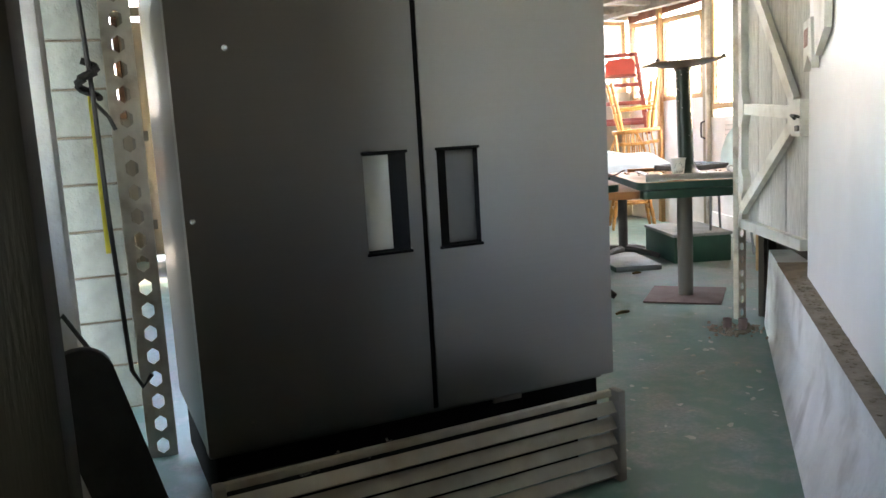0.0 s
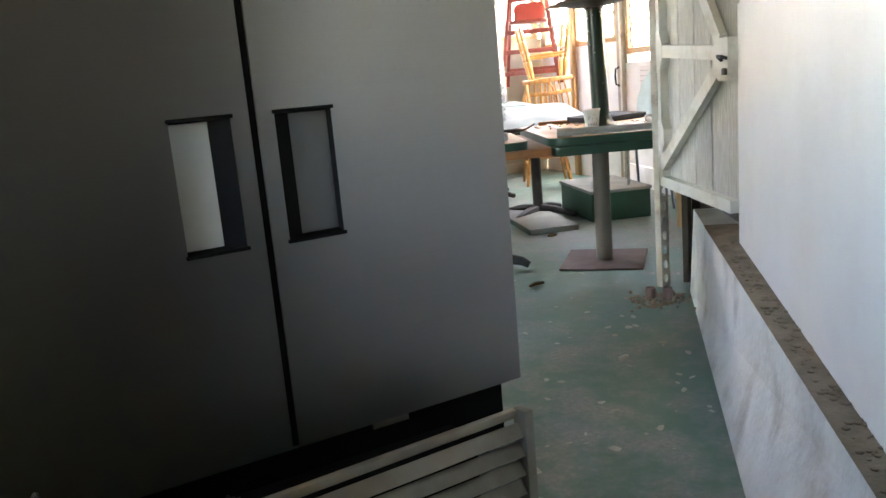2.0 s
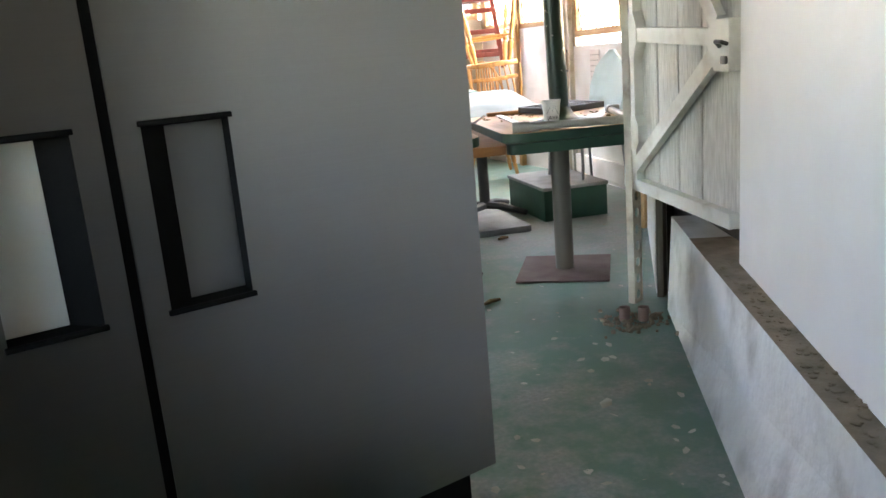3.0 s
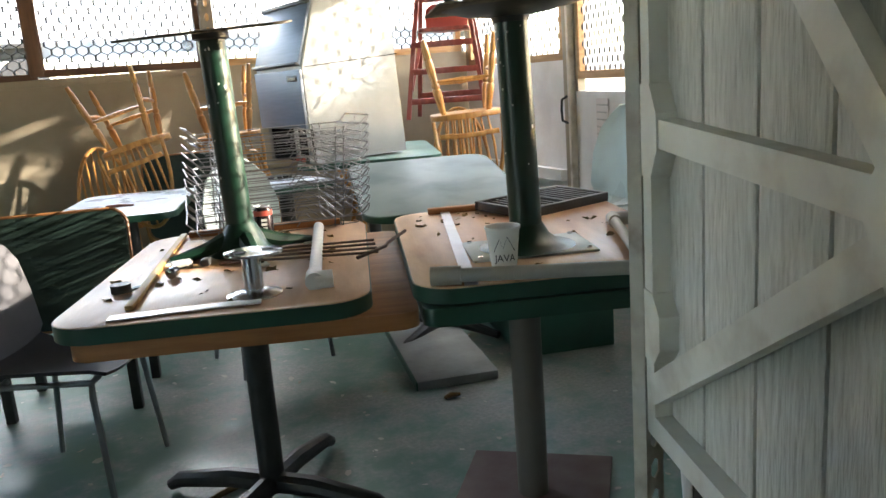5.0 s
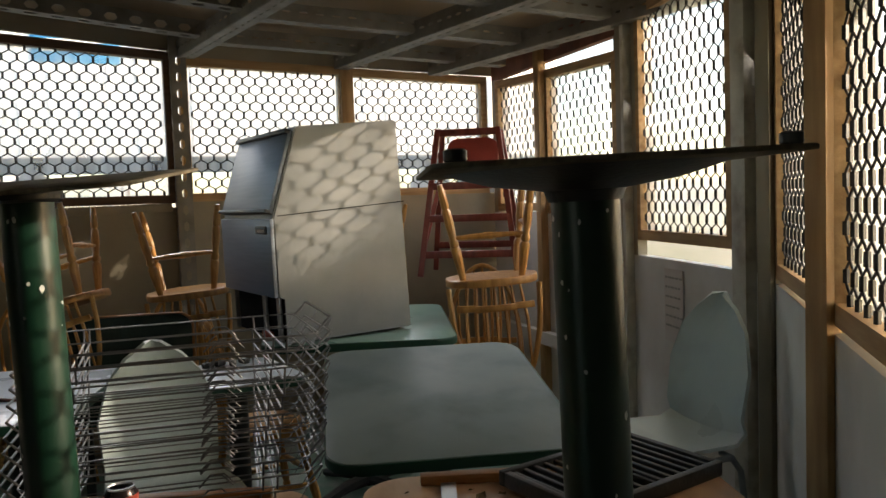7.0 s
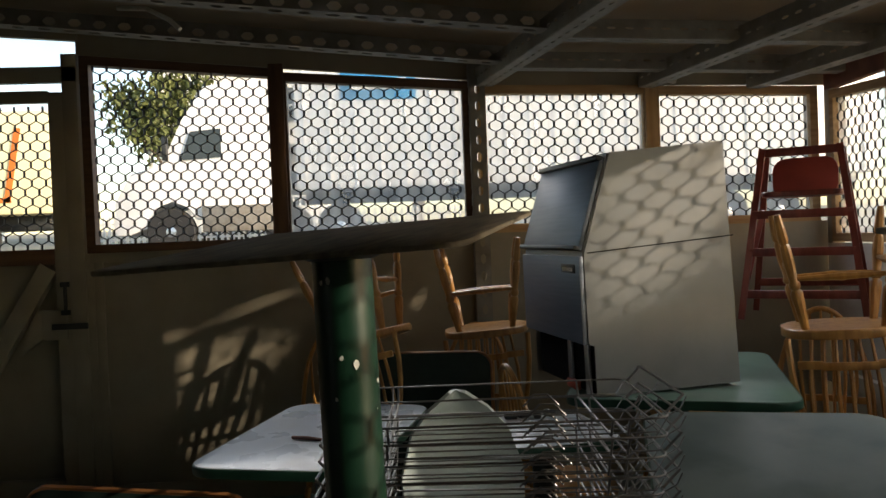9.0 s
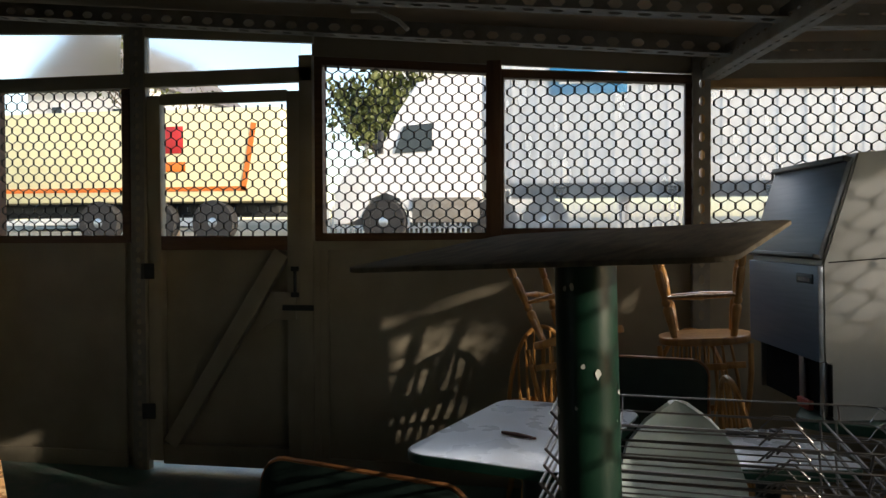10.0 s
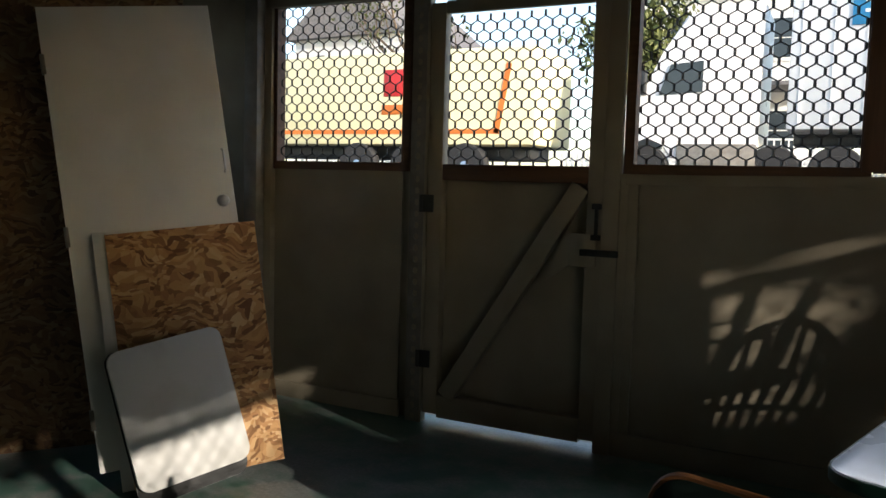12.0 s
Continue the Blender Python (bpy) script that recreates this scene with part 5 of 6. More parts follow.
for i in range(k):
    if i not in (4, 5):
        bm.faces.new((lo[i], lo[(i + 1) % k], hi[(i + 1) % k], hi[i]))
bmesh.ops.bevel(bm, geom=list(bm.edges), offset=0.006, segments=2, affect="EDGES", clamp_overlap=True)
part("cabinet", bm, M_ICESIDE, ice)
bm = BM()
box(bm, (-0.006, W / 2, 0.37), (0.02, W - 0.004, 0.335), 0.005)
part("front_panel", bm, M_ICEFRONT, ice, "blue grey lower front panel")
bm = BM()
box(bm, (0, 0, 0), (0.02, W - 0.02, 0.37), 0.006)
lid = part("bin_door", bm, M_ICEFRONT, ice, "dark sloping bin door")
lid.matrix_local = pose(0.052, W / 2, 0.735, 0, math.degrees(math.atan2(0.125, 0.38)))
bm = BM()
box(bm, (-0.012, 0, 0.175), (0.03, W - 0.02, 0.02), 0.004)
part("door_trim", bm, M_IRON, lid, "black trim strip")
bm = BM()
box(bm, (-0.012, 0, -0.178), (0.03, W - 0.02, 0.016), 0.004)
part("door_trim", bm, M_IRON, lid, "black trim strip")
bm = BM()
box(bm, (-0.019, 0.10, 0.49), (0.006, 0.13, 0.035), 0.003)
part("badge", bm, M_IRON, ice, "dark maker's plate")
bm = BM()
for q in range(7):
    box(bm, (-0.0235, 0.056 + 0.0145 * q, 0.487), (0.002, 0.008, 0.014))
part("badge_print", bm, M_ALU, ice, "pale unreadable print", smooth=False)
bm = BM()
box(bm, (0.33, -0.001, 0.565), (0.62, 0.004, 0.004), 0, rot=pose(0, 0, 0, 0, -3))

part("side_seam", bm, M_DARKGAP, ice, "dark panel seam")
# black box fills the opening, its darkness in place of shade inside
bm = BM()
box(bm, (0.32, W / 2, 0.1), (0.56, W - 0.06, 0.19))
part("machine_bay_shade", bm, M_DARKGAP, ice, "black box put in for the machine bay's shade")
for y, mat in ((0.07, M_ALU), (0.24, M_ALU)):
    bm = BM()
    box(bm, (0.03, y, 0.1), (0.012, 0.04, 0.2), 0.002)
    part("bay_bracket", bm, mat, ice, "bright bracket")
bm = BM()
box(bm, (0.02, 0.2, 0.02), (0.02, 0.1, 0.035), 0.003)
part("bay_tag", bm, M_REDBAND, ice, "small red tag")


def cafe_top(name, c, z, rz, w, d, mat, label, legs=True, tilt=(0, 0), r=0.1, th=0.035):
    t = thing(name, label, "table", pose(c[0], c[1], 0, 0, 0, rz))
    bm = BM()
    slab(bm, outline_rounded(w, d, r, 8), -th, -0.002, 0.006)
    part("edge", bm, M_GREENEDGE, t, "dark edge band").matrix_local = pose(0, 0, z, *tilt, 0)
    bm = BM()
    slab(bm, outline_rounded(w - 0.012, d - 0.012, r - 0.006, 8), -0.003, 0.0, 0.001)
    part("tabletop", bm, mat, t).matrix_local = pose(0, 0, z, *tilt, 0)
    bm = BM()
    rod(bm, (0, 0, 0.03), (0, 0, z - th), 0.04, n=16)
    part("column", bm, M_IRON, t)
    for a in (45, 135, 225, 315):
        bm = BM()
        q = Vector((math.cos(radians(a)), math.sin(radians(a)), 0))
        sweep(bm, [Vector((0, 0, 0.06)), q * 0.15 + Vector((0, 0, 0.055)), q * 0.34 + Vector((0, 0, 0.02))], [0.034, 0.03, 0.02], n=8)
        part("leg", bm, M_IRON, t)
    return t


cafe_top("cafe_table", (3.66, 7.32), 0.858, -20, 0.86, 1.2, M_GREENTOP, "green laminate table carrying the ice machine")
cafe_top("cafe_table", (3.50, 6.03), 0.79, -16, 0.78, 1.02, M_GREYTOP, "scuffed grey-green table top tilted towards the doorway", tilt=(8.0, 0))
cafe_top("cafe_table", (2.13, 7.02), 0.755, -16, 0.64, 1.0, M_BLUETOP, "pale blue-grey laminate table with rounded corners")
cafe_top("cafe_table", (2.93, 6.72), 0.80, 8, 0.42, 0.5, M_BLUETOP, "small blue-grey table in front of the ice machine", r=0.06)
bm = BM()
sweep(bm, [(0, 0, 0), (0.07, 0.002, 0.001), (0.15, -0.004, 0)], [0.006, 0.008, 0.005], n=7)
ob = part("stick", bm, M_REDWOOD)
ob.matrix_world = pose(2.02, 6.93, 0.7625, 0, 0, -28)
tagged(ob, "short reddish wooden stick lying on the table", "stick")
for k in range(4):
    bm = BM()
    box(bm, (0, 0, 0.012), (0.05, 0.03, 0.024), 0.008)
    ob = part("small_fitting", bm, M_IRON)
    ob.matrix_world = pose(2.84 + 0.05 * k, 6.86 + 0.02 * (k % 2), 0.801, 0, 0, 40 * k)
    tagged(ob, "small dark metal fitting on the table", "fitting", "table fittings")


def bench_chair(c, rz, w, z0, z1, label):
    """A chair with a broad flat rounded back on square black legs."""
    t = thing("broad_back_chair", label, "chair", pose(c[0], c[1], 0, 0, 0, rz))
    bm = BM()
    slab(bm, outline_rounded(w, z1 - z0, 0.07, 6), -0.012, 0.012, 0.003, m=pose(0, 0, (z0 + z1) / 2, 82))
    part("backrest", bm, M_DARKGREEN, t)
    bm = BM()
    sweep(bm, [pose(0, 0, (z0 + z1) / 2, 82) @ Vector((x, y, 0)) for x, y in outline_rounded(w + 0.006, z1 - z0 + 0.006, 0.07, 6)], 0.009, n=6, closed=True)
    part("rim", bm, M_BROWNEDGE, t, "worn brown wooden rim")
    bm = BM()
    slab(bm, outline_rounded(w * 0.9, 0.4, 0.05), 0.41, 0.44, 0.006, m=pose(0, 0.24, 0))
    part("seat", bm, M_DARKGREEN, t)
    for sx in (-1, 1):
        for y in (0.03, 0.4):
            bm = BM()
            box(bm, (sx * (w / 2 - 0.07), y, 0.21), (0.04, 0.04, 0.42), 0.004)
            part("leg", bm, M_IRON, t)
    return t


bench_chair((1.72, 5.98), -18, 0.66, 0.40, 0.87, "dark green broad-backed chair with a worn brown rim")
bench_chair((2.58, 7.66), -12, 0.58, 0.42, 0.94, "dark green broad-backed chair standing before the stacked chairs")


def shell_chair(m, label, mat, seat=0.6, frame_mat=None, top=0.5, pointed=1.0, hole=False, name="shell_chair"):
    """A bent one-piece seat and back on four tube legs."""
    t = thing(name, label, "chair", m)
    bm = BM()
    rows = []
    prof = [(-0.22, -0.02), (-0.18, 0.0), (0.0, 0.005), (0.14, 0.0), (0.19, 0.03), (0.21, 0.1), (0.235, 0.25), (0.26, 0.38), (0.275, 0.45), (0.28, top)]
    wid = [0.17, 0.2, 0.21, 0.2, 0.19, 0.19, 0.2, 0.2 - 0.04 * pointed, 0.17 - 0.07 * pointed, 0.11 - 0.08 * pointed]
    prof = [(y, z if z < 0.05 else z * top / 0.5) for y, z in prof[:-1]] + [(0.28, top)]
    for (y, z), w in zip(prof, wid):
        rows.append([bm.verts.new((w * s, y + 0.035 * s * s * (-1 if z > 0.06 else 0), seat + z + (0.02 * s * s if z < 0.06 else 0))) for s in (-1, -0.6, -0.2, 0.2, 0.6, 1)])
    for i, (a, b) in enumerate(zip(rows, rows[1:])):
        for j in range(5):
            if hole and i == 7 and j == 2:
                continue
            bm.faces.new((a[j], a[j + 1], b[j + 1], b[j]))
    bmesh.ops.recalc_face_normals(bm, faces=bm.faces)
    bmesh.ops.solidify(bm, geom=list(bm.faces), thickness=0.012)
    part("shell", bm, mat, t)
    f = frame_mat or M_TUBE
    for sx in (-1, 1):
        for y0, y1 in ((-0.17, -0.21), (0.14, 0.2)):
            bm = BM()
            sweep(bm, [(sx * 0.12, y0, seat - 0.018), (sx * 0.17, y0, seat - 0.022), (sx * 0.195, (y0 * 3 + y1) / 4, seat - 0.06), (sx * 0.225, y1, 0.0)], 0.011, n=8)
            part("leg", bm, f, t)
        bm = BM()
        sweep(bm, [(sx * 0.17, -0.17, seat - 0.022), (sx * 0.17, 0.14, seat - 0.022)], 0.011, n=8)
        part("side_rail", bm, f, t)
    return t


shell_chair(pose(2.64, 6.20, 0, 0, 0, 8), "pale blue-green moulded chair behind the wire baskets", M_SHELL, seat=0.5)
shell_chair(pose(4.17, 5.66, 0, 0, 0, -92), "pale blue-green moulded chair by the side wall", M_SHELL, seat=0.6)
shell_chair(pose(1.74, 5.35, 0, 0, 0, 62), "black plastic chair with a grip hole on grey tube legs", M_BLACKSHELL, seat=0.44, top=0.43, pointed=0.1, hole=True, name="stacking_chair")

# ---- door in the window wall ----
door_n = thing("door_1", "cream ledged door with a diagonal brace and a wire-screened upper light", "door", pose(-0.43, NORTH, 0), kind="structure")
DW, DH = 1.03, 2.40
bm = BM()
box(bm, (DW / 2, 0.058, 0.76), (DW - 0.02, 0.015, 1.42))
part("panel", bm, M_WALL, door_n, smooth=False)
for nm, c, s in (("stile", (0.045, 0.015, DH / 2 + 0.03), (0.09, 0.07, DH - 0.06)), ("stile", (DW - 0.045, 0.015, DH / 2 + 0.03), (0.09, 0.07, DH - 0.06)),
                 ("bottom_rail", (DW / 2, 0.016, 0.105), (DW - 0.18, 0.066, 0.13)), ("lock_rail", (DW / 2, 0.016, 1.46), (DW - 0.18, 0.066, 0.09)), ("top_rail", (DW / 2, 0, 2.375), (DW - 0.18, 0.036, 0.07))):
    bm = BM()
    box(bm, c, s, 0.004)
    part(nm, bm, M_WALL if nm != "lock_rail" else M_TRIMDARK, door_n)
bm = BM()
a, b = Vector((0.14, 0, 0.17)), Vector((DW - 0.13, 0, 1.40))
ax = (b - a).normalized()
mm = Matrix.Translation((a + b) / 2 + Vector((0, 0.014, 0))) @ Matrix((ax, Vector((0, 1, 0)), ax.cross(Vector((0, 1, 0))))).transposed().to_4x4()
box(bm, (0, 0, 0), ((b - a).length, 0.07, 0.1), 0.003)
part("brace", bm, M_WALL, door_n).matrix_local = mm
hex_screen("wire_screen", door_n, DW - 0.18, 0.83, pose(0.09, 0.01, 1.505))
for z in (0.38, 1.28):
    bm = BM()
    box(bm, (0.0, -0.03, z), (0.09, 0.012, 0.1), 0.003)
    rod(bm, (-0.03, -0.036, z - 0.05), (-0.03, -0.036, z + 0.05), 0.009, n=10)
    part("hinge", bm, M_IRON, door_n, "dark rusty butt hinge")
bm = BM()
box(bm, (DW - 0.10, -0.028, 1.07), (0.14, 0.02, 0.17), 0.003)
slab(bm, [(DW - 0.3, 0.9), (DW - 0.17, 0.99), (DW - 0.17, 1.15), (DW - 0.2, 1.15)], 0.005, 0.03, m=pose(0, 0, 0, 90))
lock = part("lock_block", bm, M_WALL, door_n, "cream lock block")
bm = BM()
box(bm, (DW - 0.01, -0.05, 1.06), (0.2, 0.02, 0.035), 0.004)
box(bm, (DW - 0.03, -0.048, 1.22), (0.018, 0.02, 0.16), 0.004)
box(bm, (DW - 0.03, -0.05, 1.30), (0.05, 0.02, 0.03), 0.004)
box(bm, (DW - 0.03, -0.05, 1.14), (0.05, 0.02, 0.03), 0.004)
part("bolt", bm, M_IRON, lock, "black sliding bolt")
for x in (0.705, 0.655):
    batten("trim_panel", (x + 0.04, NORTH + 0.004, 0.0), (x + 0.04, NORTH + 0.004, 1.47), 0.05, 0.022, M_WALL, "painted panel edge strip")
batten("trim_rail", (0.7, NORTH + 0.004, 1.44), (2.9, NORTH + 0.004, 1.47), 0.05, 0.024, M_WALL, "painted rail under the windows")
batten("baseboard", (0.66, NORTH + 0.002, 0.06), (5.1, NORTH + 0.002, 0.06), 0.12, 0.022, M_WALL, "painted baseboard")
batten("baseboard", (-1.6, NORTH + 0.002, 0.05), (-0.6, NORTH + 0.002, 0.05), 0.1, 0.022, M_WALL, "painted baseboard")
M_FILM = bpy.data.materials.new("cloudy_plastic_film")
M_FILM.use_nodes = True
_nt = M_FILM.node_tree
_b = _nt.nodes["Principled BSDF"]
_b.inputs["Base Color"].default_value = (0.9, 0.92, 0.92, 1)
_b.inputs["Roughness"].default_value = 0.35
_b.inputs["Transmission Weight"].default_value = 1.0
_b.inputs["IOR"].default_value = 1.03
for x0, x1, z0, zl, zr in ((-1.53, -0.62, 2.55, 2.85, 2.80), (-0.43, 0.6, 2.55, 2.78, 2.69)):
    fan = thing("fanlight", "plastic-covered fanlight above the door", "window", pose(0, NORTH, 0), kind="structure")
    bm = BM()
    slab(bm, [(x0, z0), (x1, z0), (x1, zr), (x0, zl)], -0.004, -0.002, m=pose(0, 0, 0, 90))
    p = part("film", bm, M_FILM, fan, "cloudy plastic film", smooth=False)
    p.visible_shadow = False
    bm = BM()
    slab(bm, [(x0 - 0.05, zl), (x1 + 0.08, zr), (x1 + 0.08, 3.1), (x0 - 0.05, 3.1)], -0.02, 0.02, m=pose(0, 0, 0, 90))
    part("head_board", bm, M_WALL, fan, smooth=False)

# ---- boards leaning in the dark corner ----
M_DOORWHITE = surface("white_flush_door", (0.8, 0.79, 0.75), (0.76, 0.75, 0.71), rough=0.4, scale=2, bump=0.04, dirt=(0.5, 0.47, 0.4), dirt_scale=1.5)
CORNER = math.degrees(math.atan2(0.76, 0.65))
lean_door = thing("loose_door", "white flush door leaning against the partition", "door", pose(-1.17, 6.99, 0.06, -9, 0, CORNER) @ pose(0, 0, 0, 0, -7, 0))
bm = BM()
box(bm, (0.375, 0, 1.06), (0.75, 0.036, 2.1), 0.003)
part("leaf", bm, M_DOORWHITE, lean_door)
bm = BM()
lathe(bm, [(0.012, 0.0), (0.026, 0.012), (0.03, 0.03), (0.022, 0.048), (0.008, 0.055)], n=18, rot=pose(0.69, -0.018, 1.16, 90))
part("knob", bm, M_ALU, lean_door, "dull round knob")
bm = BM()
sweep(bm, [(0.72, -0.02, 1.30), (0.72, -0.05, 1.31), (0.72, -0.05, 1.40), (0.72, -0.02, 1.41)], 0.006)
part("pull", bm, M_ALU, lean_door, "small wire pull")
bm = BM()
for z in (0.25, 1.07, 1.85):
    box(bm, (0.0, -0.012, z), (0.02, 0.03, 0.09), 0.002)
part("hinge_leaf", bm, M_GREYSTEEL, lean_door)
osb = thing("strand_board", "loose orange-brown strand board sheet leaning on the white door", "board", pose(-0.99, 7.02, 0.02, -10, 0, CORNER) @ pose(0, 0, 0, 0, -6, 0))
bm = BM()
box(bm, (0.33, 0, 0.565), (0.66, 0.014, 1.13), 0.001)
part("sheet", bm, M_OSB, osb)
bm = BM()
box(bm, (0.2, 0.016, 0.572), (0.5, 0.012, 1.145), 0.001)
part("back_sheet", bm, M_DOORWHITE, osb, "white board behind")
M_LEAF = surface("white_table_leaf", (0.82, 0.81, 0.77), (0.78, 0.77, 0.73), rough=0.4, scale=3, bump=0.03, dirt=(0.5, 0.47, 0.4), dirt_scale=3)
leafb = thing("folded_table_leaf", "white table leaf with rounded corners leaning on the strand board", "table leaf", pose(-0.80, 6.88, 0.02, -14, 0, CORNER + 9) @ pose(0, 0, 0, 0, -11, 0))
bm = BM()
slab(bm, outline_rounded(0.48, 0.6, 0.05), -0.016, 0.016, 0.005, m=pose(0.25, -0.02, 0.36, 90))
part("leaf", bm, M_LEAF, leafb)
bm = BM()
slab(bm, outline_rounded(0.47, 0.66, 0.05), -0.008, 0.008, 0.003, m=pose(0.24, 0.01, 0.33, 90))
part("frame", bm, M_IRON, leafb, "dark folding frame")
# strand board edge close by and an outer screened window beyond the corner
framed_window("window_11", (-2.94, 7.2), (-2.94, 8.2), 1.5, 2.5, 2.5, "far wire-screened side opening")

# ---- side door details in the east wall ----
em = plan_frame(EB, EC)
sd = thing("door_2", "white side door with a pull handle and taped notice", "door", em, kind="structure")
for x in (0.06, 1.22):
    bm = BM()
    box(bm, (x, -0.02, 1.2), (0.1, 0.05, 2.4), 0.004)
    part("stile", bm, M_STEELWHITE, sd)
bm = BM()
box(bm, (0.62, -0.012, 0.12), (1.0, 0.03, 0.16), 0.004)
part("bottom_rail", bm, M_WHITE, sd)
bm = BM()
sweep(bm, [(0.07, -0.045, 0.93), (0.07, -0.085, 0.95), (0.07, -0.09, 1.02), (0.07, -0.085, 1.09), (0.07, -0.045, 1.11)], 0.009, n=8)
part("pull_handle", bm, M_IRON, sd, "black bow handle")
bm = BM()
box(bm, (1.24, -0.05, 0.78), (0.05, 0.02, 0.2), 0.004)
part("hinge", bm, M_GREYSTEEL, sd)
notice = thing("taped_notice", "plastic-covered handwritten notice taped to the side door", "notice", em)
bm = BM()
box(bm, (0.58, -0.008, 0.93), (0.19, 0.003, 0.34))
part("sheet", bm, M_SIGN, notice, smooth=False)
bm = BM()
r4 = random.Random(3)
for q in range(6):
    bm = BM()
    x = 0.50
    while x < 0.65:
        w = r4.uniform(0.015, 0.035)
        box(bm, (x + w / 2, -0.011, 1.06 - 0.045 * q), (w, 0.002, 0.009))
        x += w + 0.012
    part("writing", bm, M_PVC, notice, "unreadable dark handwriting", smooth=False)
for a, b, off in ((NE, EB, 0.77), (EC, POST, 1.09), (EC, POST, 0.03), (EB, EC, 0.05)):
    p = on(a, b, off)
    batten("trim_side_post", (p[0] - 0.02, p[1], 0.0), (p[0] - 0.02, p[1], 2.45), 0.06, 0.06, M_TRIM if off > 0.06 else M_WALL, "upright between the side windows")
p, q = on(NE, EB, 0.05), on(NE, EB, 1.6)
bm = BM()
wall_run(bm, (p[0] - 0.06, p[1]), (q[0] - 0.06, q[1]), 0.52, 0.6, 0.05, 1)
setting("trim_side_shelf", bm, M_WHITE, "white timber ledge along the side wall", "trim")
# floor step, loose slab and debris
M_STEPTOP = surface("worn_grey_tread", (0.3, 0.31, 0.3), (0.22, 0.23, 0.22), rough=0.7, scale=7)
M_STEPGREEN = surface("green_painted_riser", (0.018, 0.085, 0.052), (0.012, 0.06, 0.037), rough=0.45, scale=5)
step = thing("step", "green painted wooden step with a worn grey tread", "step", pose(3.60, 5.42, 0, 0, 0, -14))
bm = BM()
box(bm, (0.24, 0.38, 0.105), (0.46, 0.74, 0.21), 0.004)
part("riser", bm, M_STEPGREEN, step)
bm = BM()
box(bm, (0.24, 0.38, 0.222), (0.48, 0.76, 0.025), 0.005)
part("tread", bm, M_STEPTOP, step)
slabb = thing("loose_slab", "grey slab with a green edge lying on the floor", "slab", pose(3.33, 5.78, 0, 0, 0, -13))
bm = BM()
box(bm, (0, 0, 0.02), (0.36, 0.95, 0.04), 0.004)
part("slab", bm, M_STEPTOP, slabb)
bm = BM()
box(bm, (-0.183, 0, 0.02), (0.006, 0.95, 0.038))
part("edge", bm, M_STEPGREEN, slabb, "dark green edge")
bm = BM()
r5 = random.Random(21)
M_FLAKE = surface("paint_flakes", (0.5, 0.5, 0.46), (0.3, 0.28, 0.22), rough=0.9, scale=10)
for k in range(420):
    x, y = r5.uniform(1.1, 4.3), r5.uniform(2.2, 6.6)
    s = r5.uniform(0.004, 0.016) * (1 if k % 9 else 1.6)
    m = pose(x, y, 0.004, r5.uniform(-15, 15), r5.uniform(-15, 15), r5.uniform(0, 360))
    bm.faces.new([bm.verts.new(m @ Vector((s * 1.5 * math.cos(a) * r5.uniform(.6, 1), s * math.sin(a) * r5.uniform(.6, 1), 0))) for a in (0, 1.2, 2.4, 3.6, 4.8)])
tagged(part("floor_flakes", bm, M_FLAKE, None, smooth=False), "paint flakes and leaf bits scattered on the floor", "debris", "", "stuff")
for x, y, l, a in ((1.86, 4.45, 0.16, 30), (1.78, 3.98, 0.13, 15), (2.08, 4.9, 0.22, 20), (2.35, 4.12, 0.1, 15), (3.1, 5.2, 0.07, 5)):
    bm = BM()
    sweep(bm, [(0, 0, 0.012), (l * 0.5, 0.01, 0.013), (l, -0.004, 0.011)], [0.008, 0.012, 0.007], n=6)
    ob = part("floor_stick", bm, leaf)
    ob.matrix_world = pose(x, y, 0, 0, 0, a)
    tagged(ob, "broken stick lying on the green floor", "stick", "floor sticks")
for k in range(2):
    t = thing("anchor_bolt", "rusty anchor cup beside the gate post", "bolt", pose(2.70 + 0.06 * k, 3.55 - 0.05 * k, 0))
    bm = BM()
    lathe(bm, [(0.022, 0), (0.024, 0.06), (0.018, 0.06), (0.016, 0.02)], n=12)
    part("cup", bm, M_RUSTIRON, t)
bm = BM()
for k in range(120):
    x, y = r5.gauss(2.72, 0.08), r5.gauss(3.5, 0.07)
    bmesh.ops.create_icosphere(bm, subdivisions=1, radius=r5.uniform(0.004, 0.014), matrix=pose(x, y, 0.004))
tagged(part("post_rubble", bm, M_MORTAR), "crumbled rubble round the post foot", "rubble", "", "stuff")
for k, z in enumerate((0.86, 0.98)):
    bm = BM()
    box(bm, (0, 0, 0), (0.03, 0.006, 0.05), 0.002)
    ob = part("strike_plate", bm, M_CHIP)
    ob.matrix_world = pose(1.50, 3.612, z)
    tagged(ob, "worn metal strike plate on the jamb", "strike plate", "jamb plates")

# ---- ceiling steel ----
def zc(x):
    return 2.5 + 0.1 * (3.0 - x) if x < 3 else 2.5 - 0.03 * (x - 3)


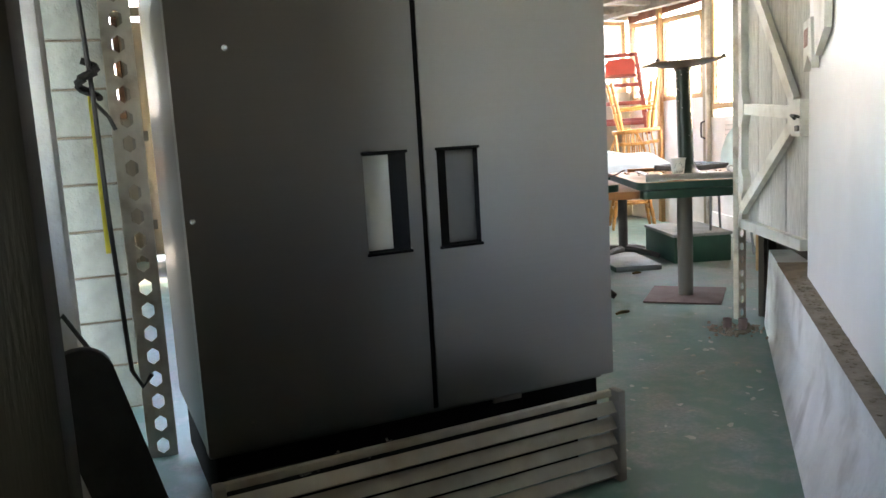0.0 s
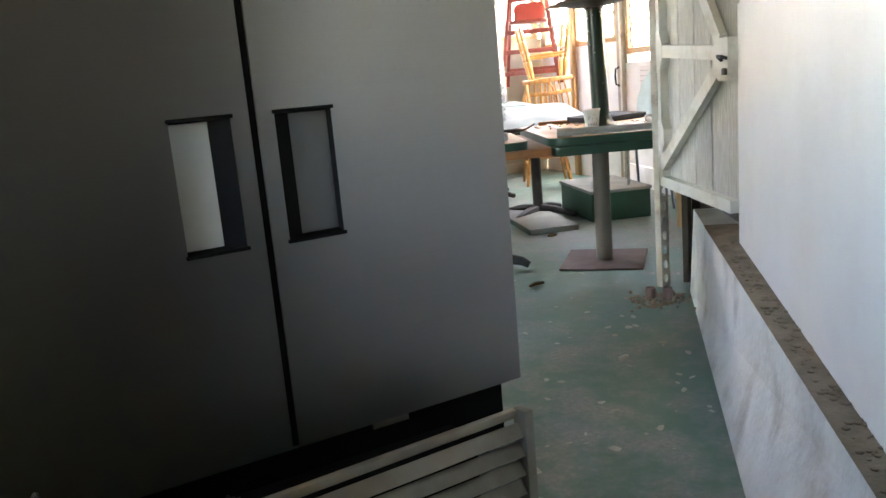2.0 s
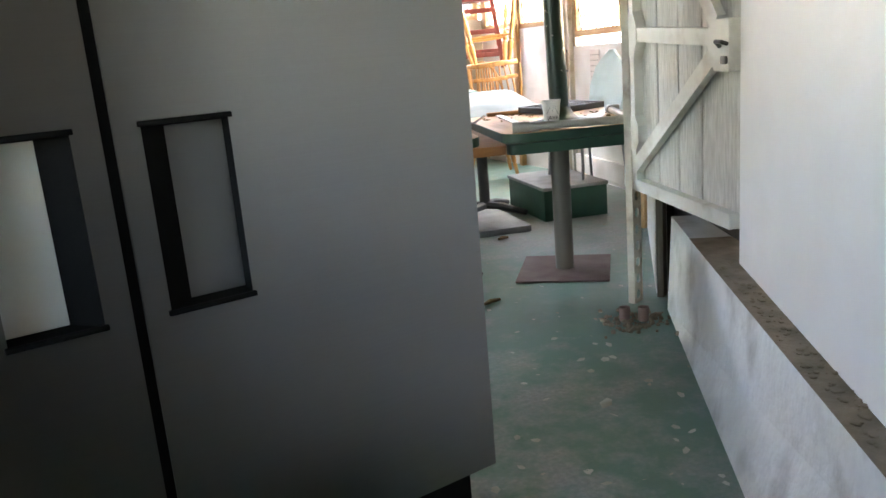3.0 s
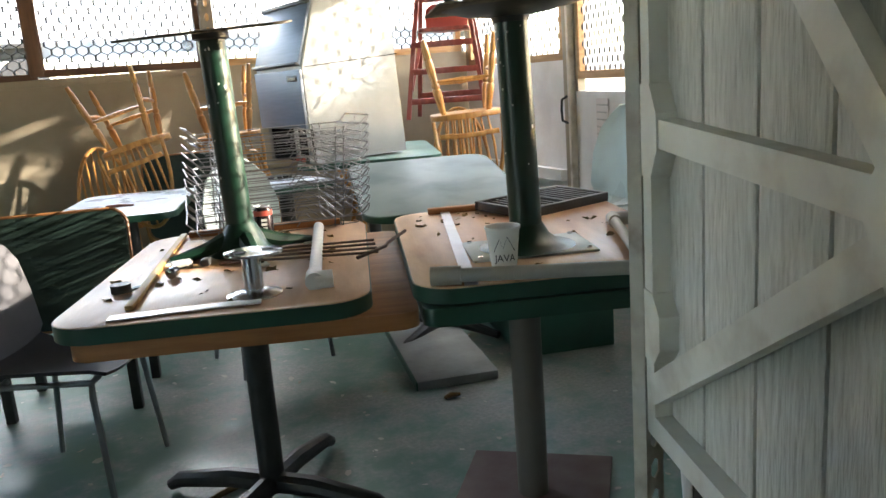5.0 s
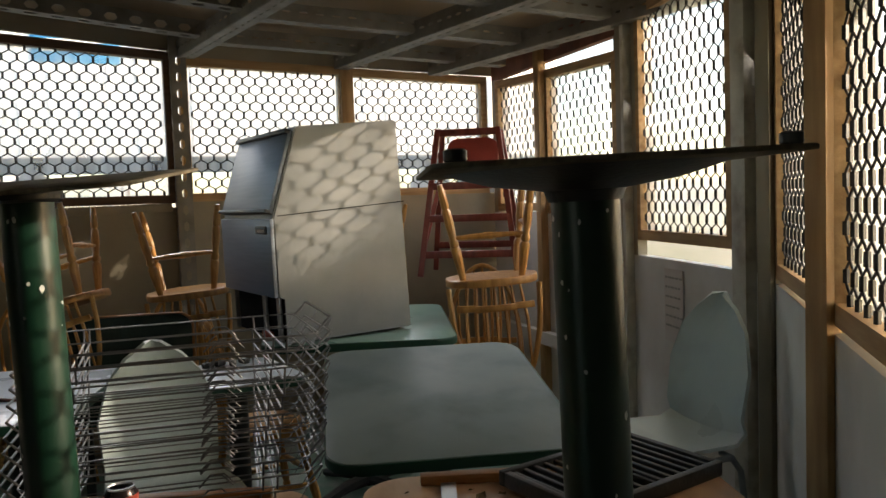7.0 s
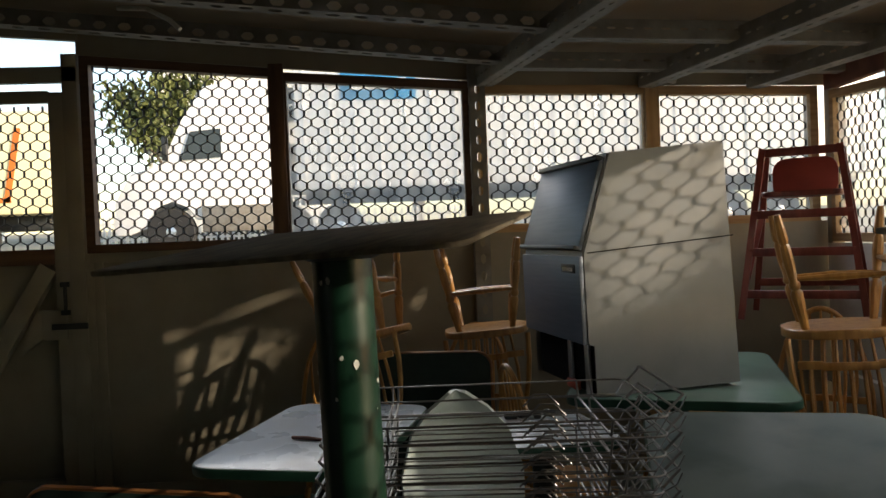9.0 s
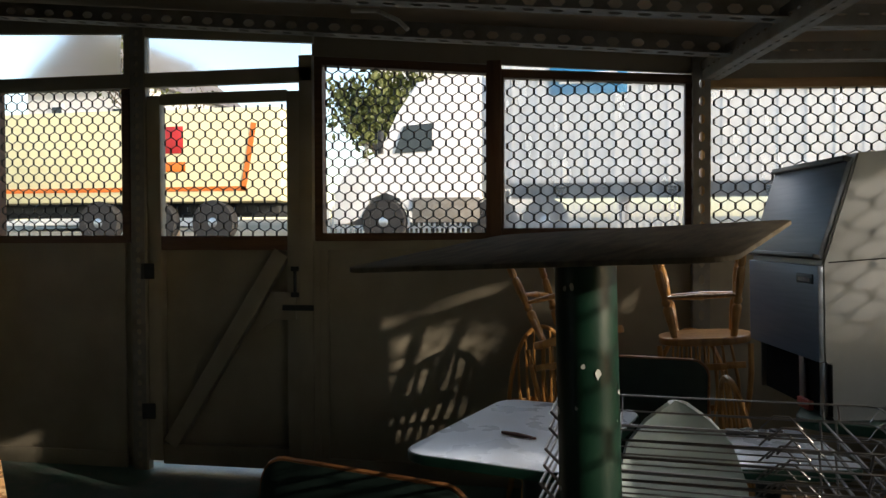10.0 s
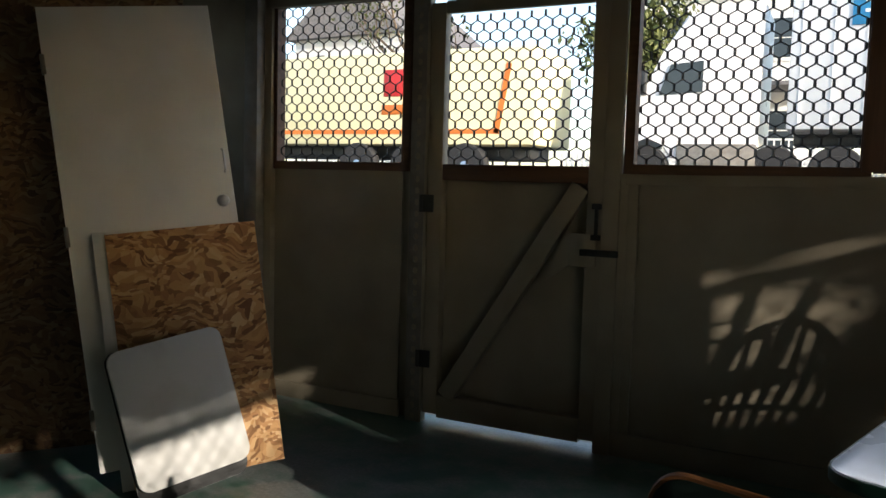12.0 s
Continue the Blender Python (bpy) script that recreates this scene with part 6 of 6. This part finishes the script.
for k, y in enumerate((8.22, 7.56, 6.85, 6.1, 5.3, 4.4)):
    slotted_angle("beam_left", (3.1 + 0.17 * (8.6 - y), y, zc(3.0) - 0.1), (-1.9, y, zc(-1.9) - 0.1), "dark slotted steel ceiling beam with hexagon holes", leg=0.105, pitch=0.125, hole=(0.07, 0.04))
    slotted_angle("beam_right", (3.1 + 0.17 * (8.6 - y), y + 0.05, zc(3.0) - 0.09), (5.05, y + 0.05, zc(5.0) - 0.09), "slotted steel ceiling beam with narrow slots", leg=0.085, pitch=0.085, hole=(0.05, 0.01))
for k, x in enumerate((2.97, 3.95, 4.62)):
    slotted_angle("beam_cross", (x, 8.6, zc(x) - 0.13), (x + 0.17 * 4.6, 4.0, zc(x) - 0.13), "slotted steel cross beam", leg=0.1, pitch=0.085, hole=(0.05, 0.012))
bm = BM()
box(bm, (0, 0, 0), (0.13, 0.06, 0.075), 0.006)
box(bm, (0.11, -0.01, -0.015), (0.09, 0.045, 0.045), 0.008, rot=pose(0, 0, 0, 0, 15, 0))
ob = part("junction_box", bm, M_STEELWHITE)
ob.matrix_world = pose(4.03, NORTH - 0.03, 2.405)
tagged(ob, "small cream junction box with a cable stub", "junction box", "", "structure")
bm = BM()
sweep(bm, [(1.15, 7.9, 2.66), (1.3, 7.85, 2.64), (1.42, 7.8, 2.57), (1.47, 7.78, 2.52)], 0.012, n=7)
tagged(part("cable_stub", bm, M_STEELWHITE), "cut cable stub hanging from the ceiling", "cable", "", "structure")

# ---- outside: bank up to the street, house, fence, trees and lorries ----
M_ROAD = surface("asphalt", (0.06, 0.06, 0.058), (0.045, 0.045, 0.045), rough=0.85, scale=3, bump=0.3)
M_SIDING = surface("white_siding", (0.78, 0.77, 0.73), (0.72, 0.71, 0.67), rough=0.6, scale=2)
M_ROOF = surface("grey_shingle", (0.2, 0.19, 0.18), (0.13, 0.12, 0.12), rough=0.9, scale=8, bump=0.4)
M_GLASSDARK = surface("window_glass", (0.04, 0.05, 0.055), rough=0.08, scale=3, bump=0)
M_BROWNDOOR = surface("brown_door", (0.22, 0.1, 0.04), rough=0.5, scale=5)
M_BARK = surface("bark", (0.16, 0.12, 0.085), (0.09, 0.07, 0.05), rough=0.95, scale=6, stretch=(4, 4, 0.7), bump=0.7)
M_LEAFGREEN = surface("foliage", (0.1, 0.115, 0.03), (0.06, 0.075, 0.02), rough=0.7, scale=2, vary=0.2, bump=0)
M_LORRY = surface("white_lorry_paint", (0.8, 0.8, 0.79), (0.75, 0.75, 0.74), rough=0.3, scale=2, bump=0.02)
M_YELLOW = surface("pale_yellow_body", (0.78, 0.73, 0.45), (0.72, 0.67, 0.4), rough=0.4, scale=2, bump=0.03)
M_ORANGE = surface("orange_stripe", (0.75, 0.2, 0.03), rough=0.4, scale=3, bump=0)
M_RED = surface("red_letters", (0.5, 0.03, 0.03), rough=0.4, scale=3, bump=0)
M_BLUE = surface("blue_sign", (0.03, 0.25, 0.5), rough=0.4, scale=3, bump=0)
M_TYRE = surface("tyre_rubber", (0.025, 0.025, 0.025), rough=0.85, scale=6)
RZ = 1.25

bm = BM()
slab(bm, [(-300, 16.0), (300, 16.0), (300, 25.0), (-300, 25.0)], RZ - 0.05, RZ + 0.02)
setting("road", bm, M_ROAD, "grey asphalt street above the yard", "road")


def house(m):
    t = thing("house", "white two-storey timber house with a front porch and grey roof", "house", m)
    bm = BM()
    box(bm, (0, 4, 3.1), (6.2, 8, 6.2))
    w = part("wall", bm, M_SIDING, t, smooth=False)
    bm = BM()
    for k in range(34):
        box(bm, (0, -0.012, 0.2 + 0.18 * k), (6.2, 0.02, 0.012))
    part("siding_lap", bm, M_SIDING, w, smooth=False)
    bm = BM()
    slab(bm, [(-3.5, 6.1), (3.5, 6.1), (0.0, 9.0)], -0.4, 8.4, m=pose(0, 0, 0, 90) @ Matrix.Diagonal((1, 1, -1, 1)))
    part("roof", bm, M_ROOF, t, smooth=False)
    bm = BM()
    slab(bm, [(-3.3, 0.0), (3.3, 0.0), (3.3, 0.12), (-3.3, 0.12)], -2.0, 0.0, m=pose(0, 0, 2.75, 90) @ pose(0, 0, 0, 0, 0, 0) @ Matrix.Diagonal((1, 1, -1, 1)))
    part("porch_roof", bm, M_ROOF, t, smooth=False)
    for x in (-3.0, -1.2, 0.8, 3.0):
        bm = BM()
        box(bm, (x, -1.85, 1.5), (0.14, 0.14, 2.5), 0.01)
        part("porch_post", bm, M_SIDING, t)
    bm = BM()
    box(bm, (0, -1.0, 0.12), (6.6, 2.0, 0.24))
    part("porch_floor", bm, M_SIDING, t, smooth=False)
    bm = BM()
    for k in range(30):
        x = -3.2 + 0.21 * k
        if not -0.6 < x < 0.6:
            box(bm, (x, -1.85, 0.7), (0.05, 0.04, 0.8))
    box(bm, (-1.9, -1.85, 1.1), (2.5, 0.06, 0.06))
    box(bm, (1.9, -1.85, 1.1), (2.5, 0.06, 0.06))
    tagged(part("porch_rail", bm, M_SIDING, t, smooth=False), kind="stuff")
    bm = BM()
    box(bm, (0.2, -0.03, 1.3), (0.95, 0.06, 2.05), 0.01)
    part("door", bm, M_BROWNDOOR, t, "brown front door")
    for x, z, ww, hh in ((-1.9, 1.5, 0.9, 1.3), (1.9, 1.5, 0.9, 1.3), (-1.5, 4.6, 0.5, 1.5), (-0.2, 4.4, 0.85, 1.1), (1.8, 4.5, 0.85, 1.3)):
        bm = BM()
        box(bm, (x, -0.03, z), (ww + 0.2, 0.06, hh + 0.2), 0.005)
        fr = part("window", bm, M_SIDING, t)
        bm = BM()
        for s in (-1, 1):
            box(bm, (x, -0.065, z + s * hh / 4), (ww, 0.012, hh / 2 - 0.04))
        part("pane", bm, M_GLASSDARK, fr, "dark glass pane", smooth=False)
    return t


house(pose(-2.3, 33, 1.9, 0, 0, 2))
house(pose(-19.5, 36, 1.9, 0, 0, -4))

fence = thing("picket_fence", "white picket fence in front of the house", "fence", pose(-6, 27.6, 1.4))
bm = BM()
slab(bm, [(-0.04, 0), (0.04, 0), (0.04, 0.92), (0, 1.02), (-0.04, 0.92)], -0.01, 0.01, m=pose(0, 0, 0, 90))
pk = part("picket", bm, M_SIDING, fence, smooth=False)
for k in range(1, 70):
    again("picket", pk, fence, pose(0.16 * k, 0, 0))
for z in (0.3, 0.75):
    bm = BM()
    box(bm, (5.5, 0.025, z), (11.1, 0.03, 0.07))
    part("rail", bm, M_SIDING, fence, smooth=False)


def tree(name, m, height, spread, leaves, seed, label, leaf_size=0.09, bare=0.0, low=0.35):
    t = thing(name, label, "tree", m)
    r = random.Random(seed)
    bm = BM()
    tips = []

    def grow(p, d, l, rad, lev):
        pts, rs = [p], [rad]
        q, dd = p.copy(), d.copy()
        for s in range(4):
            dd = (dd + Vector((r.uniform(-.22, .22), r.uniform(-.22, .22), r.uniform(-.05, .16)))).normalized()
            q = q + dd * l / 4
            pts.append(q.copy())
            rs.append(rad * (1 - 0.13 * (s + 1)))
        sweep(bm, pts, rs, n=max(4, 9 - 2 * lev))
        if lev >= 2:
            tips.extend(pts[1:])
        if lev < 3:
            for k in range(4 if lev < 2 else 3):
                a = r.uniform(0, 6.28)
                up = r.uniform(0.2, 0.8)
                nd = Vector((math.cos(a) * spread, math.sin(a) * spread, up)).normalized()
                i = r.choice((2, 3, 4)) if lev else r.choice((2, 3, 3, 4, 4))
                grow(pts[i], (nd + dd * 0.4).normalized(), l * r.uniform(0.5, 0.72), rs[i] * 0.62, lev + 1)

    grow(Vector((0, 0, -0.3)), Vector((0, 0, 1)), height * 0.5, height * 0.028, 0)
    part("trunk", bm, M_BARK, t)
    if leaves:
        bm = BM()
        vs, fs = [], []
        for k in range(leaves):
            c = r.choice(tips) + Vector((r.gauss(0, .3), r.gauss(0, .3), r.gauss(0, .25))) * (height / 7)
            s = leaf_size * r.uniform(0.6, 1.4)
            e = Euler((r.uniform(0, 3.1), r.uniform(0, 3.1), r.uniform(0, 6.2))).to_matrix()
            i = len(vs)
            for v in ((-s, 0, 0), (0, -s * .45, 0.1 * s), (s, 0, 0), (0, s * .45, 0.1 * s)):
                vs.append(c + e @ Vector(v))
            fs.append((i, i + 1, i + 2, i + 3))
        me = bpy.data.meshes.new("crown")
        me.from_pydata(vs, [], fs)
        me.materials.append(M_LEAFGREEN)
        bm.free()
        ob = new("crown", me)
        ob.parent = t
    return t


tree("street_tree", pose(-4.2, 28.5, 1.4), 6.5, 0.9, 3200, 5, "yellow-green leafed tree beside the house", 0.13)
tree("bare_tree", pose(3.6, 31, 1.5), 9.0, 0.7, 0, 9, "tall bare grey tree in the garden")
tree("bare_tree", pose(-11.5, 29, 1.5), 8.0, 0.8, 600, 11, "thinly leafed tree by the street")
tree("yard_tree", pose(19.06, 1.72, -0.06), 7.0, 1.0, 5200, 58, "leafy yard tree shading the side windows", 0.2)
tree("yard_tree", pose(16.66, 3.9, -0.06), 7.5, 1.0, 5200, 36, "leafy yard tree shading the side windows", 0.2)


def wheel(parent, x, r=0.5, y=0.0):
    bm = BM()
    lathe(bm, [(r * 0.62, -0.14), (r * 0.95, -0.14), (r, -0.1), (r, 0.1), (r * 0.95, 0.14), (r * 0.62, 0.14)], n=28, rot=pose(x, y, r, 90))
    w = part("wheel", bm, M_TYRE, parent)
    bm = BM()
    lathe(bm, [(r * 0.15, 0.155), (r * 0.3, 0.12), (r * 0.58, 0.09), (r * 0.62, 0.142), (r * 0.63, 0.1)], n=24, rot=pose(x, y, r, 90))
    part("rim", bm, M_ALU, w, "pale metal rim")
    return w


lorry = thing("lorry", "white articulated lorry with a long box trailer parked in the street", "lorry", pose(-3.2, 21.0, RZ + 0.02))
bm = BM()
slab(bm, [(0.0, 0.45), (0.0, 1.15), (0.35, 1.75), (1.05, 1.9), (1.45, 2.85), (1.9, 3.55), (3.3, 3.75), (3.3, 0.75), (1.65, 0.75), (1.55, 1.05), (1.2, 1.2), (0.8, 1.05), (0.68, 0.6), (0.3, 0.45)], 0.0, 2.4, 0.05, m=pose(0, 0, 0, 90) @ Matrix.Diagonal((1, 1, -1, 1)))
part("cab", bm, M_LORRY, lorry)
bm = BM()
slab(bm, [(1.4, 2.0), (1.62, 2.6), (2.25, 2.65), (2.25, 2.05)], 0.0, 0.02, m=pose(0, -0.012, 0, 90))
part("side_window", bm, M_GLASSDARK, lorry, "dark cab window", smooth=False)
bm = BM()
box(bm, (2.55, 0.1, 0.75), (1.5, 0.3, 0.55), 0.03)
part("fuel_tank", bm, M_GREYSTEEL, lorry)
wheel(lorry, 1.15, 0.5, 0.1)
bm = BM()
box(bm, (1.1, -0.05, 2.25), (0.1, 0.2, 0.5), 0.02)
part("mirror", bm, M_IRON, lorry)
for x in (3.6, 4.7):
    wheel(lorry, x, 0.5, 0.1)
bm = BM()
box(bm, (10.3, 1.2, 2.75), (13.0, 2.4, 2.9), 0.03)
trailer = part("trailer", bm, M_LORRY, lorry, "white box trailer with faint ribs")
bm = BM()
for k in range(24):
    box(bm, (4.0 + 0.54 * k, -0.008, 2.75), (0.03, 0.02, 2.8))
part("trailer_rib", bm, M_LORRY, trailer, smooth=False)
bm = BM()
box(bm, (5.6, -0.02, 3.6), (1.6, 0.02, 0.85), 0.004)
part("sign_panel", bm, M_BLUE, trailer, "blue sign panel")
bm = BM()
for z in (3.42, 3.6, 3.78):
    box(bm, (5.6, -0.034, z), (1.2, 0.01, 0.06))
part("sign_print", bm, M_LORRY, trailer, "white bars on the sign", smooth=False)
text_on("lettering", "ATIVE", 0.62, pose(8.4, -0.03, 3.7, 90), M_INK, trailer, 0.0, "dark printed letters")
bm = BM()
box(bm, (10.3, 1.2, 1.15), (12.8, 0.9, 0.22), 0.02)
part("chassis", bm, M_IRON, lorry)
for x in (13.2, 14.4):
    wheel(lorry, x, 0.5, 0.1)

refuse = thing("refuse_lorry", "pale yellow refuse lorry with orange stripes and a red emblem", "lorry", pose(-13.5, 20.4, RZ + 0.02))
bm = BM()
box(bm, (5.2, 1.2, 2.0), (8.2, 2.4, 2.1), 0.08)
body = part("body", bm, M_YELLOW, refuse)
bm = BM()
box(bm, (4.9, -0.01, 1.25), (7.2, 0.02, 0.1))
box(bm, (8.55, -0.01, 1.95), (0.12, 0.02, 1.5), 0, rot=pose(0, 0, 0, 0, 10))
part("stripe", bm, M_ORANGE, body, "orange stripe", smooth=False)
for x, z, w, h, mat in ((5.85, 2.35, 0.5, 0.6, M_RED), (6.75, 2.35, 0.5, 0.6, M_RED), (6.3, 1.75, 1.5, 0.22, M_ORANGE)):
    bm = BM()
    box(bm, (x, -0.012, z), (w, 0.02, h), 0.004)
    part("emblem", bm, mat, body, "plain painted emblem bar")
bm = BM()
box(bm, (0.2, 1.2, 1.75), (1.7, 2.3, 2.3), 0.15)
part("cab", bm, M_LORRY, refuse)
for x in (1.0, 4.9, 6.3, 7.7):
    wheel(refuse, x, 0.5, 0.1)
bm = BM()
box(bm, (4.6, 1.2, 0.8), (8.8, 1.2, 0.3), 0.02)
part("chassis", bm, M_IRON, refuse)
